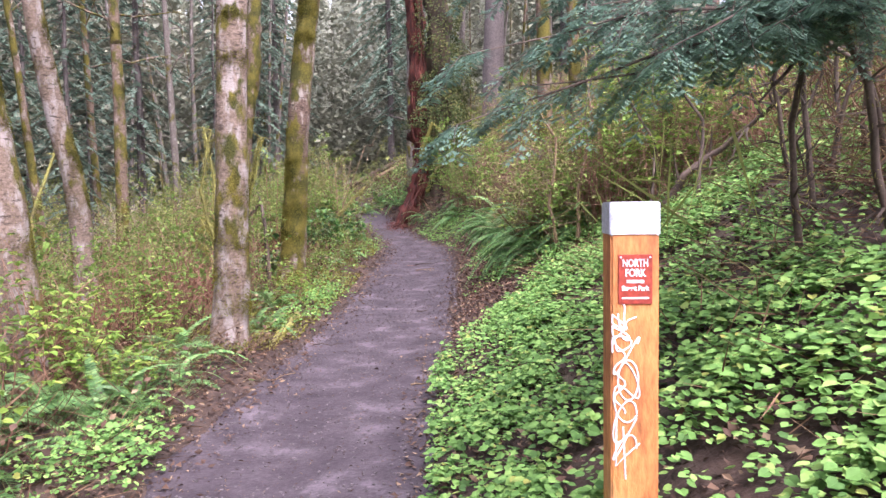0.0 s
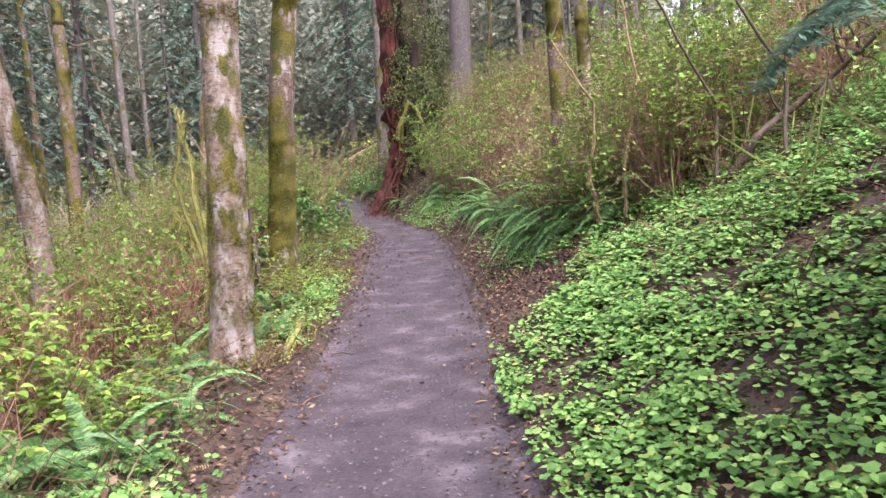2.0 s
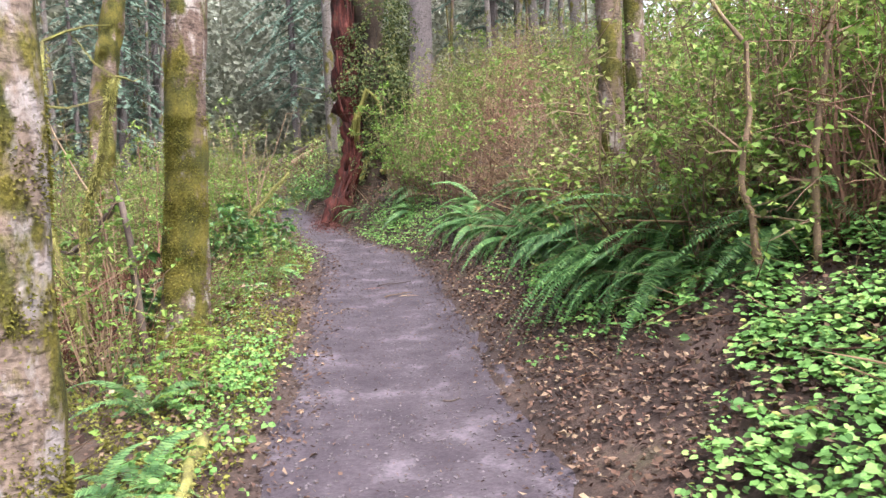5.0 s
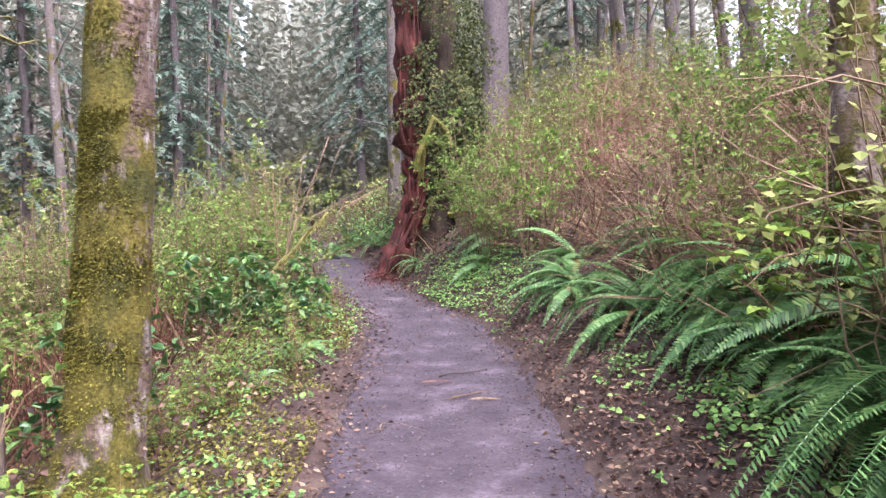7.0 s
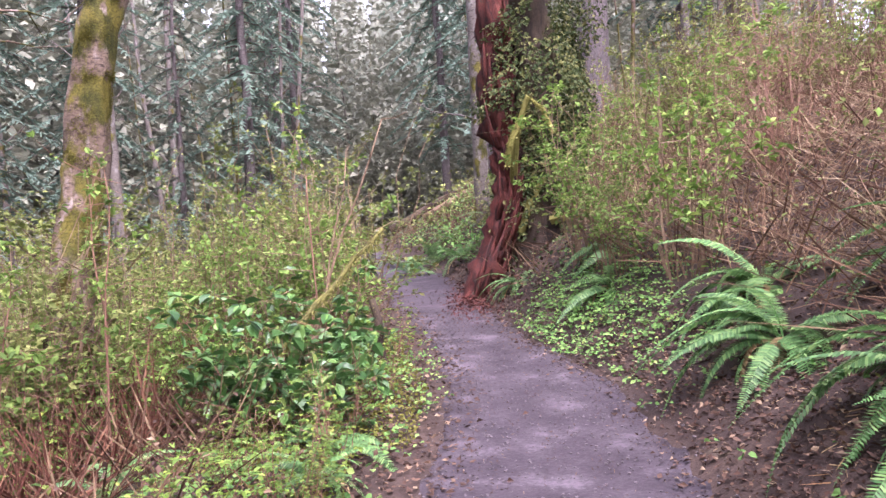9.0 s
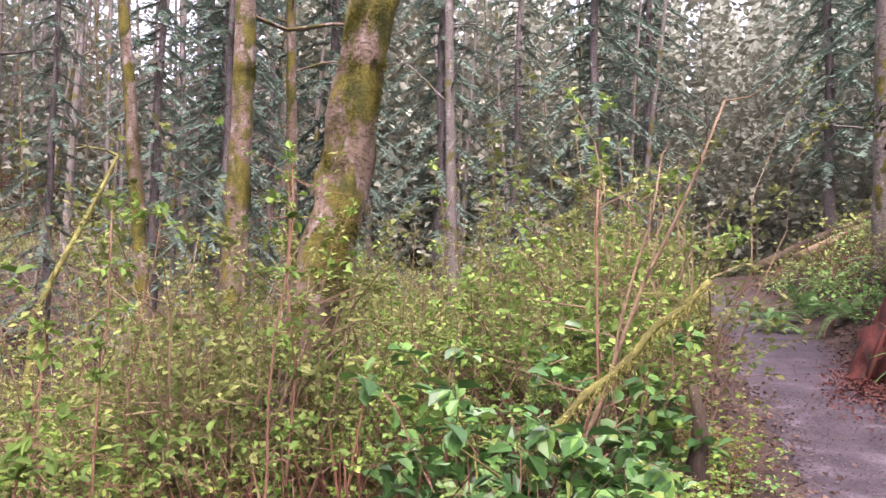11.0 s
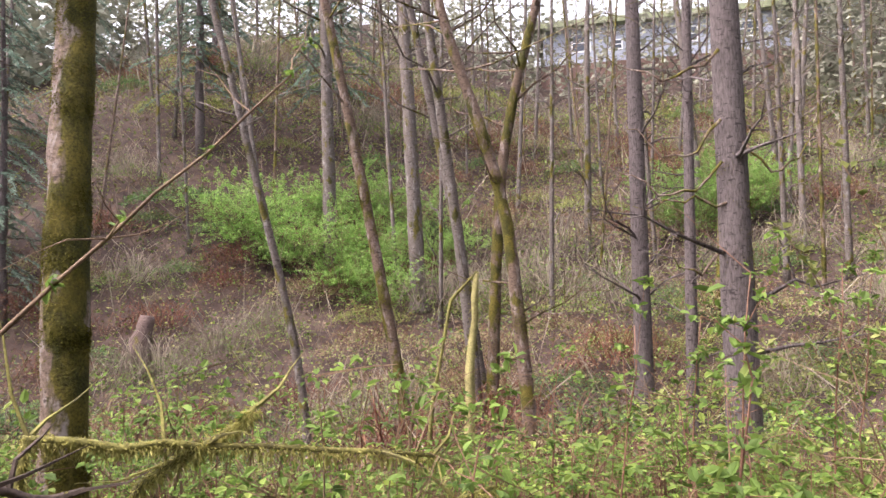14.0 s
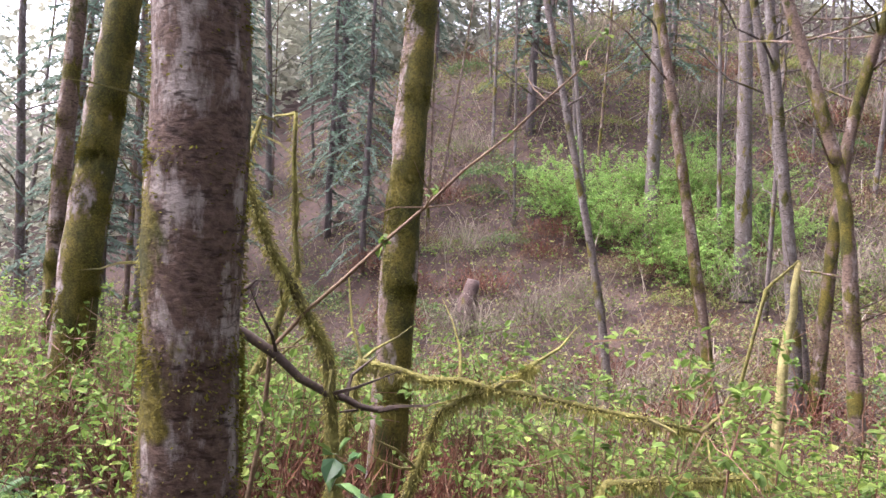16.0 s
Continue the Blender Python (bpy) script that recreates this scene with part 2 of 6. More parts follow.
M_SNAG = plain_mat("snag_wood", [(0.35, (0.018, 0.012, 0.01)), (0.55, (0.05, 0.034, 0.024)), (0.7, (0.085, 0.075, 0.03))], 3.0, 0.95, 0.9, (1, 1, 0.3))

# ---- mesh making ----


class Build:
    """Collects tubes, leaves and boxes and turns them into one mesh."""

    def __init__(self):
        self.v, self.f = [], []

    def tube(self, pts, radii, sides=5, wob=0.0, freq=3.0, cap=True):
        pts = [Vector(p) for p in pts]
        start = len(self.v)
        n = len(pts)
        ref = Vector((0.31, 0.77, 0.55)).normalized()
        for i, p in enumerate(pts):
            d = (pts[min(i + 1, n - 1)] - pts[max(i - 1, 0)])
            d = d.normalized() if d.length > 1e-9 else Vector((0, 0, 1))
            u = d.cross(ref)
            if u.length < 0.05:
                u = d.cross(Vector((1, 0, 0)))
            u.normalize()
            w = d.cross(u)
            for k in range(sides):
                a = 2 * math.pi * k / sides
                o = u * math.cos(a) + w * math.sin(a)
                r = radii[i]
                if wob:
                    q = p + o * max(r, 0.05) * 2.4
                    r *= 1 + wob * noise.noise(q * freq) + 0.4 * wob * noise.noise(q * freq * 3.7)
                self.v.append(tuple(p + o * r))
        for i in range(n - 1):
            a, b = start + i * sides, start + (i + 1) * sides
            for k in range(sides):
                k2 = (k + 1) % sides
                self.f.append((a + k, a + k2, b + k2, b + k))
        if cap:
            self.f.append(tuple(start + k for k in reversed(range(sides))))
            self.f.append(tuple(start + (n - 1) * sides + k for k in range(sides)))

    def leaf(self, p, along, up, length, width, fold=0.15, shape=0):
        """shape 0: four corners, folded on its rib; 1: pointed oval of six; 2: three lobes; 3: narrow blade."""
        d = along.normalized()
        s = d.cross(up)
        if s.length < 1e-4:
            s = d.cross(Vector((0.3, 0.9, 0.1)))
        s.normalize()
        n = s.cross(d)
        b = len(self.v)
        if shape == 0:
            for x, y, z in ((0, 0, 0), (0.5, 0.5, fold), (1, 0, -fold * 0.4), (0.5, -0.5, fold)):
                self.v.append(tuple(p + d * (x * length) + s * (y * width) + n * (z * width)))
            self.f += [(b, b + 2, b + 1), (b, b + 3, b + 2)]
        elif shape == 1:
            for x, y, z in ((0, 0, 0), (0.28, 0.42, fold), (0.7, 0.36, fold), (1, 0, -fold), (0.7, -0.36, fold), (0.28, -0.42, fold)):
                self.v.append(tuple(p + d * (x * length) + s * (y * width) + n * (z * width)))
            self.f += [(b, b + 3, b + 2, b + 1), (b, b + 5, b + 4, b + 3)]
        elif shape == 2:
            for x, y, z in ((0, 0, 0), (-0.14, 0.27, fold), (0.26, 0.52, fold), (0.68, 0.4, fold * 0.5), (1, 0, -fold), (0.68, -0.4, fold * 0.5), (0.26, -0.52, fold), (-0.14, -0.27, fold)):
                self.v.append(tuple(p + d * (x * length) + s * (y * width) + n * (z * width)))
            self.f += [(b, b + 3, b + 2, b + 1), (b, b + 4, b + 3), (b, b + 5, b + 4), (b, b + 7, b + 6, b + 5)]
        else:
            for x, y in ((0, 0.35), (0.55, 0.5), (1, 0), (0.55, -0.5), (0, -0.35)):
                self.v.append(tuple(p + d * (x * length) + s * (y * width) - n * (x * x * fold * length)))
            self.f += [(b, b + 1, b + 3, b + 4), (b + 1, b + 2, b + 3)]

    def box(self, lo, hi, m=None):
        b = len(self.v)
        for z in (lo[2], hi[2]):
            for x, y in ((lo[0], lo[1]), (hi[0], lo[1]), (hi[0], hi[1]), (lo[0], hi[1])):
                p = Vector((x, y, z))
                self.v.append(tuple(m @ p if m else p))
        self.f += [tuple(b + i for i in q) for q in ((3, 2, 1, 0), (4, 5, 6, 7), (0, 1, 5, 4), (1, 2, 6, 5), (2, 3, 7, 6), (3, 0, 4, 7))]

    def mesh(self, name, material, smooth=False):
        me = bpy.data.meshes.new(name)
        me.from_pydata(self.v, [], self.f)
        me.materials.append(material)
        if smooth:
            me.polygons.foreach_set("use_smooth", [True] * len(me.polygons))
        me.update()
        return me


def part(name, bm, material, parent=None, label="", smooth=False, kind=""):
    """Links a Build as one mesh object, under a thing or a part."""
    ob = new(name, bm.mesh(name, material, smooth) if isinstance(bm, Build) else bm)
    if parent is not None:
        ob.parent = parent
    return tagged(ob, label, kind=kind)


def thing(name, at, label, category, group="", kind=""):
    ob = new(name)
    ob.empty_display_size = 0.2
    ob.matrix_world = at if isinstance(at, Matrix) else pose(*at)
    return tagged(ob, label, category, group, kind)


def cloud(name, pos, size, material, seed, parent=None, label="", category="", aspect=0.7, up=0.3, blade=False):
    """Many small separate leaves or canes as one mesh."""
    g = np.random.default_rng(seed)
    n = len(pos)
    d = g.normal(size=(n, 3)) * (1, 1, 0.5 if not blade else 0.4) + (0, 0, up)
    d /= np.linalg.norm(d, axis=1)[:, None]
    s = np.cross(d, g.normal(size=(n, 3)) * (0.5, 0.5, 0.3) + (0, 0, 1 if not blade else 0.05))
    s /= np.linalg.norm(s, axis=1)[:, None] + 1e-9
    nn = np.cross(s, d)
    size = np.asarray(size)[:, None]
    if blade:
        rows = ((0, 0.5, 0), (0.55, 0.4, 0.04), (1, 0, 0.1), (0, -0.5, 0))
    else:
        rows = ((0, 0, 0), (0.45, 0.5, 0.12), (1, 0, -0.06), (0.45, -0.5, 0.12))
    v = np.stack([pos + d * size * x + s * size * aspect * y + nn * size * z for x, y, z in rows], 1).reshape(-1, 3)
    i = np.arange(n)[:, None] * 4
    f = (i + np.array([[0, 2, 1, 0, 3, 2]])).reshape(-1)
    me = bpy.data.meshes.new(name)
    me.vertices.add(4 * n)
    me.vertices.foreach_set("co", v.reshape(-1).astype(np.float32))
    me.loops.add(6 * n)
    me.loops.foreach_set("vertex_index", f.astype(np.int32))
    me.polygons.add(2 * n)
    me.polygons.foreach_set("loop_start", (np.arange(2 * n) * 3).astype(np.int32))
    me.materials.append(material)
    me.update(calc_edges=True)
    me.validate()
    ob = new(name, me)
    if parent is not None:
        ob.parent = parent
    return tagged(ob, label, category, kind="stuff")


def rnd_dir(r, up=0.0):
    v = Vector((r.gauss(0, 1), r.gauss(0, 1), r.gauss(0, 1) * 0.6 + up))
    return v.normalized()


def bent(r, a, b, steps, sway):
    """A crooked line from a to b."""
    a, b = Vector(a), Vector(b)
    out, off = [], Vector((0, 0, 0))
    for i in range(steps + 1):
        t = i / steps
        if 0 < i < steps:
            off = off * 0.7 + Vector((r.gauss(0, sway), r.gauss(0, sway), r.gauss(0, sway)))
        out.append(a.lerp(b, t) + off * math.sin(math.pi * t) ** 0.5)
    return out


# ---- the lie of the land ----
ROW_Y = [-6, 0, 3.7, 5.4, 7.5, 11, 13.5, 16, 17.7, 19.6, 21, 23.3, 28, 34, 60]
EDGE_L = [-1.7, -1.65, -1.6, -1.6, -1.45, -1.3, -1.27, -1.25, -1.55, -2.05, -2.5, -2.95, -4.1, -6.2, -17]
EDGE_R = [-0.2, -0.15, -0.1, -0.12, 0, 0.14, 0.17, 0.05, -0.55, -0.95, -1.2, -1.7, -3.3, -5.2, -16]
RISE_Y, RISE_Z = [-30, -5, 0, 5, 7.2, 11.4, 15.8, 22, 30, 60, 200], [-0.3, -0.05, 0, 0, 0.03, 0.2, 0.5, 1.0, 1.6, 3, 6]
CROSS_D = [-300, -140, -100, -66, -55, -35, -24, -16, -11, -7, -4, -2.2, -1.3, -0.72, 0, 0.72, 1.0, 2.2, 4, 5.5, 9, 14, 30, 140, 300]
CROSS_Z = [27, 25, 24, 19.5, 15, 6, 1.2, -0.9, -1.3, -1.0, -0.5, 0.0, 0.1, 0.02, 0, 0.03, 0.22, 0.95, 1.9, 2.5, 3.3, 4.0, 5.0, 12, 14]


def edges(y):
    return float(np.interp(y, ROW_Y, EDGE_L)), float(np.interp(y, ROW_Y, EDGE_R))


def off_path(x, y):
    l, r = edges(min(y, 32))
    return x - (l + r) / 2


def hill(d, y):
    """The far slope stands higher and nearer towards the start of the walk."""
    return 0.27 * np.clip((-d - 14) / 10, 0, 1.6) * np.clip((9 - y) / 1.0, 0, 16)


def ground_z(x, y):
    d = off_path(x, y)
    z = float(np.interp(y, RISE_Y, RISE_Z)) + float(np.interp(d, CROSS_D, CROSS_Z))
    z += hill(d, y)
    rough = min(1.0, max(0.0, abs(d) - 0.75) / 1.2)
    z += rough * (0.07 * noise.noise((x * 0.9, y * 0.9, 0)) + 0.03 * noise.noise((x * 3.1, y * 3.1, 4)))
    if abs(d) > 12:
        z += 0.5 * noise.noise((x * 0.15, y * 0.15, 8)) * min(1, (abs(d) - 12) / 8)
    return z


def spread_axis(lo, hi, fine_lo, fine_hi, step):
    inner = list(np.arange(fine_lo, fine_hi + 1e-6, step))
    out, s, p = [], step, fine_hi
    while p < hi:
        s *= 1.16
        p += s
        out.append(p)
    left, s, p = [], step, fine_lo
    while p > lo:
        s *= 1.16
        p -= s
        left.append(p)
    return left[::-1] + inner + out


def build_ground():
    xs, ys = spread_axis(-900, 900, -7, 4.5, 0.13), spread_axis(-900, 900, -1, 26, 0.16)
    b = Build()
    for y in ys:
        for x in xs:
            z = ground_z(x, y)
            l, r = edges(y)
            if l + 0.1 < x < r - 0.1:
                z -= 0.05
            b.v.append((x, y, z))
    w = len(xs)
    for j in range(len(ys) - 1):
        for i in range(w - 1):
            a = j * w + i
            b.f.append((a, a + 1, a + w + 1, a + w))
    tagged(part("ground", b, M_SOIL, None, smooth=True), "dark forest soil sloping across a wooded hillside", "ground", kind="structure")
    p = Build()
    cols = 44
    ys = list(np.arange(-4, 20, 0.045)) + list(np.arange(20, 34, 0.15))
    for y in ys:
        l, r = edges(y)
        l += 0.1 * noise.noise((y * 1.3, 2, 0)) + 0.06 * noise.noise((y * 4, 7, 0)) - 0.05
        r += 0.1 * noise.noise((y * 1.3, 12, 0)) + 0.06 * noise.noise((y * 4, 17, 0)) + 0.08
        for i in range(cols + 1):
            t = i / cols
            x = l + (r - l) * t
            edge = min(t, 1 - t) * (r - l)
            z = ground_z(x, y) + 0.012 + 0.006 * noise.noise((x * 2.5, y * 2.5, 1)) + 0.004 * noise.noise((x * 8, y * 8, 3)) + 0.006 * noise.noise((x * 19, y * 19, 6)) - max(0, 0.05 - edge) * 0.9
            p.v.append((x, y, z))
    for j in range(len(ys) - 1):
        for i in range(cols):
            a = j * (cols + 1) + i
            p.f.append((a, a + 1, a + cols + 2, a + cols + 1))
    tagged(part("path", p, M_PATH, None, smooth=True), "trodden purplish-grey earth footpath through the woods", "path", kind="structure")


build_ground()

# ---- trees ----


def trunk_line(base, through_pts, height, r, sway=0.05, step=0.35):
    """From the base through the given points, then straightening up to the full height."""
    pts = [Vector(base)] + [Vector(p) for p in through_pts]
    d = (pts[-1] - pts[-2]).normalized()
    up = (d * 0.55 + Vector((0, 0, 0.6))).normalized()
    while pts[-1].z < base[2] + height:
        left = base[2] + height - pts[-1].z
        pts.append(pts[-1] + (d if len(pts) < 4 else up) * min(2.5, max(left, 0.6)) + Vector((r.gauss(0, sway), r.gauss(0, sway), 0)))
    out = []
    for i in range(len(pts) - 1):
        p0, p1, p2, p3 = pts[max(i - 1, 0)], pts[i], pts[i + 1], pts[min(i + 2, len(pts) - 1)]
        n = max(2, int((p2 - p1).length / step))
        for k in range(n):
            t = k / n
            out.append(0.5 * (2 * p1 + (p2 - p0) * t + (2 * p0 - 5 * p1 + 4 * p2 - p3) * t * t + (3 * p1 - p0 - 3 * p2 + p3) * t ** 3))
    out.append(pts[-1])
    return out


def limbs(r, b, line, radius_at, first, count, length, tips=3, rise=0.5, thin=0.3):
    """Bare limbs with side twigs."""
    for _ in range(count):
        i = r.randrange(int(len(line) * first), len(line) - 1)
        p = line[i]
        a = r.uniform(0, 2 * math.pi)
        t = i / len(line)
        ln = length * (1.15 - 0.75 * t) * r.uniform(0.5, 1.1)
        d = Vector((math.cos(a), math.sin(a), r.uniform(rise - 0.4, rise + 0.4))).normalized()
        r0 = radius_at(i) * thin
        pts = bent(r, p, p + d * ln, 5, ln * 0.035)
        b.tube(pts, [max(0.004, r0 * (1 - k / 5.5)) for k in range(6)], 3, cap=False)
        for _ in range(tips):
            k = r.randrange(2, 6)
            q = pts[k]
            e = (d * 0.7 + rnd_dir(r, 0.3)).normalized()
            tw = bent(r, q, q + e * ln * r.uniform(0.25, 0.5), 2, ln * 0.02)
            b.tube(tw, [max(0.003, r0 * 0.35), 0.006, 0.002], 3, cap=False)


def moss_on(r, b, line, radius_at, lo, hi, count, size=0.035, side=None, droop=0.2):
    """Short moss tufts sitting in clumps on a stem."""
    spots = []
    for _ in range(max(5, count // 620)):
        spots.append((r.uniform(lo, hi), r.uniform(0, 6.3) if side is None else side + r.gauss(0, 0.7), r.uniform(0.03, 0.13)))
    for _ in range(count):
        hz, ang, wide = r.choice(spots)
        z = hz + r.gauss(0, wide)
        i = max([k for k in range(len(line)) if line[k].z <= z] or [0])
        j = min(i + 1, len(line) - 1)
        seg = line[j].z - line[i].z
        p = line[i].lerp(line[j], max(0, min(1, (z - line[i].z) / seg))) if seg > 1e-4 else line[i].copy()
        a = ang + r.gauss(0, 1.0)
        o = Vector((math.cos(a), math.sin(a), 0))
        q = p + o * radius_at(i) * 0.97
        b.leaf(q, o + rnd_dir(r) * 0.7 + Vector((0, 0, -droop)), Vector((0, 0, 1)) + rnd_dir(r) * 0.6, size * r.uniform(0.6, 1.6), size * r.uniform(0.4, 0.8), 0.2, 0)


def broadleaf(seed, name, base, through_pts, radius, label, bark, height=17, moss=350, limb=26, first=0.32, flare=0.5, sink=True, moss_hi=4.5, wob=0.14, low_limbs=0, group="trees along the path", sides=18, step=0.2, tips=3, moss_side=None):
    """A leafless tree: trunk, limbs and moss, standing on the ground."""
    r = random.Random(seed)
    x, y = base[0], base[1]
    z0 = ground_z(x, y) - 0.08
    root = thing(name, (x, y, z0 + 0.08), label, "tree", group)
    line = trunk_line((x, y, z0), through_pts, height, r, 0.05, step)
    line = [p - Vector((x, y, z0 + 0.08)) for p in line]
    top = line[-1].z

    def rad(i):
        h = max(0, line[i].z)
        return radius * (1 - 0.8 * (h / max(top, 1))) * (1 + flare * math.exp(-h / 0.22)) + 0.008

    b = Build()
    b.tube(line, [rad(i) for i in range(len(line))], sides, wob, 2.6)
    part("trunk", b, bark, root, smooth=True)
    if limb:
        b = Build()
        limbs(r, b, line, rad, first, limb, height * 0.2, tips)
        if low_limbs:
            limbs(r, b, line[: int(len(line) * 0.4)], rad, 0.25, low_limbs, 2.6, 4, 0.35, 0.2)
        part("branchwork", b, bark, root, smooth=True, kind="stuff")
    if moss:
        b = Build()
        moss_on(r, b, [p for p in line if p.z < moss_hi + 1], rad, 0.05, moss_hi, moss * 12, 0.017, moss_side)
        part("moss", b, M_MOSS, root, "yellow-green moss tufts on the bark", kind="stuff")
    return root


ALDER_L = "alder with pale lichen-blotched bark and moss patches"
broadleaf(1, "alder_tree", (-2.16, 7.25), [(-2.1, 7.27, 1.75), (-2.05, 7.3, 3.5)], 0.165, ALDER_L + " beside the path", M_ALDER, moss=650, flare=0.25)
broadleaf(2, "alder_tree", (-2.32, 10.93), [(-2.23, 11.03, 1.66), (-2.13, 11.09, 3.2)], 0.18, "dark-barked alder with yellow moss over one side beside the path", M_MOSSFRONT, moss=1300, flare=0.6, moss_side=-1.9)
broadleaf(3, "alder_tree", (-3.77, 6.52), [(-3.93, 6.46, 1.7), (-4.1, 6.39, 3.02)], 0.195, "leaning alder with broad moss collars on pale bark", M_ALDERBACK, moss=900, flare=0.3)
broadleaf(4, "alder_tree", (-4.75, 9.7), [(-4.85, 9.65, 1.63), (-5.0, 9.55, 2.6), (-5.2, 9.45, 4.1)], 0.145, "slender leaning alder with moss-spotted white bark", M_ALDERBACK, moss=600)
broadleaf(8, "maple_tree", (1.58, 11.05), [(1.55, 11.02, 3.2)], 0.11, "thin trunk furred with moss on the bank", M_MAPLE, moss=500, moss_hi=4)
broadleaf(9, "maple_tree", (2.2, 11.95), [(2.18, 11.95, 3.4)], 0.1, "thin trunk furred with moss on the bank", M_MAPLE, moss=350, moss_hi=4)
broadleaf(10, "maple_tree", (-4.62, 15.8), [(-4.5, 16.0, 1.2), (-4.5, 16.4, 2.6), (-4.37, 16.5, 3.75), (-4.25, 16.6, 4.6)], 0.2, "crooked maple trunk clad in orange-brown moss", M_MAPLE, moss=1000, wob=0.35, moss_hi=5)
broadleaf(11, "maple_tree", (-8.3, 18.8), [(-8.29, 18.86, 4.4)], 0.17, "mossy trunk standing among shrubs", M_MAPLE, moss=700, moss_hi=7)
broadleaf(12, "maple_tree", (-10.6, 19.4), [(-10.72, 19.19, 1.94), (-10.95, 18.85, 6.0)], 0.11, "thin mossy trunk standing among shrubs", M_MAPLE, moss=300)
broadleaf(13, "alder_tree", (-10.55, 22.4), [(-10.74, 22.22, 7.2)], 0.12, "thin trunk among far shrubs", M_MAPLE, moss=150)
broadleaf(14, "alder_tree", (-9.7, 26.8), [(-9.92, 26.64, 8.59)], 0.14, "brownish bare trunk among far shrubs", M_GREYBARK, moss=0)
broadleaf(15, "alder_tree", (-1.1, 25.6), [(-1.08, 25.6, 4.0)], 0.16, "straight grey-barked trunk beside the path bend", M_GREYBARK, moss=120, low_limbs=7)
broadleaf(17, "maple_tree", (-4.6, 4.2), [(-4.7, 4.2, 3.4)], 0.12, "mossy olive-green trunk among shrubs", M_MAPLE, moss=500)
# across the little valley
snaggy = broadleaf(20, "fir_tree", (-10.4, 14.5), [(-10.4, 14.41, 4.74)], 0.21, "straight grey trunk with ridged bark and dead snags", M_FIRBARK, step=0.5, height=20, moss=60, low_limbs=12, wob=0.05, flare=0.2)
broadleaf(21, "fir_tree", (-13.2, 17.45), [(-13.17, 17.53, 6.5)], 0.32, "thick straight trunk with finely ridged bark", M_FIRBARK, step=0.5, height=22, moss=0, low_limbs=4, wob=0.04, flare=0.15)
broadleaf(22, "fir_tree", (-15.0, 13.45), [(-15.0, 13.4, 7.27)], 0.17, "straight grey trunk with dead lower limbs", M_FIRBARK, step=0.5, height=20, moss=0, low_limbs=14, wob=0.05)
broadleaf(23, "fir_tree", (-13.95, 14.2), [(-13.95, 14.28, 6.85)], 0.1, "thin dark trunk with dead lower limbs", M_FIRBARK, height=17, moss=0, low_limbs=12, wob=0.05)
broadleaf(24, "alder_tree", (-11.95, 11.75), [(-11.93, 11.55, 1.32), (-11.89, 11.29, 3.27), (-11.74, 10.46, 6.06)], 0.105, "leaning slender trunk with yellow moss", M_MAPLE, moss=300, low_limbs=4, moss_hi=8)
broadleaf(25, "alder_tree", (-13.8, 10.55), [(-13.75, 10.3, 2.02), (-13.62, 9.74, 6.78)], 0.11, "leaning thin dark trunk", M_GREYBARK, moss=60)
broadleaf(26, "alder_tree", (-14.85, 10.5), [(-14.71, 10.0, 2.67), (-14.51, 9.19, 7.13)], 0.1, "leaning thin grey trunk", M_GREYBARK, moss=60)
broadleaf(27, "alder_tree", (-12.5, 9.7), [(-12.44, 9.24, 1.6), (-12.18, 8.53, 5.72)], 0.1, "leaning thin trunk with moss on its flank", M_MAPLE, moss=200, moss_hi=7)
broadleaf(28, "alder_tree", (-22.2, 7.1), [(-22.14, 6.76, 10.08)], 0.24, "tall pale grey trunk on the slope", M_GREYBARK, moss=0, height=22)
broadleaf(29, "alder_tree", (-13.85, 10.75), [(-13.88, 11.04, 3.82), (-13.96, 11.73, 6.89)], 0.11, "forked trunk reaching sideways", M_MAPLE, moss=80, low_limbs=6)
broadleaf(30, "alder_tree", (-12.0, 8.1), [(-11.89, 7.83, 1.06), (-11.49, 7.06, 4.93)], 0.07, "spindly bare leaning stem", M_GREYBARK, moss=0)
broadleaf(31, "alder_tree", (-24.0, 3.5), [(-24.0, 3.4, 9.0)], 0.24, "tall grey trunk on the slope", M_GREYBARK, moss=0, height=22)


for k, (x, y, z, ln, drop) in enumerate([(-10.2, 14.3, 3.75, 1.25, 0.45), (-10.2, 14.3, 3.2, 1.35, 0.35), (-10.25, 14.35, 2.7, 1.1, -0.1), (-10.2, 14.3, 4.6, 1.5, 0.3), (-10.2, 14.55, 3.5, 0.9, 0.4), (-10.2, 14.3, 2.2, 0.8, 0.3)]):
    side = -1 if k != 4 else 1
    b = Build()
    line = [Vector((x - 0.05 * math.sin(i), y + side * ln * i / 9, z - drop * math.sin(math.pi * min(1, i / 7.5)) + 0.05 * math.sin(2.1 * i + k))) - snaggy.matrix_world.translation for i in range(10)]
    b.tube(line, [0.022 - 0.0019 * i for i in range(10)], 6, 0.4, 7)
    part("dead_limb", b, M_MAPLE, snaggy, "curved dead limb with yellow moss", True)


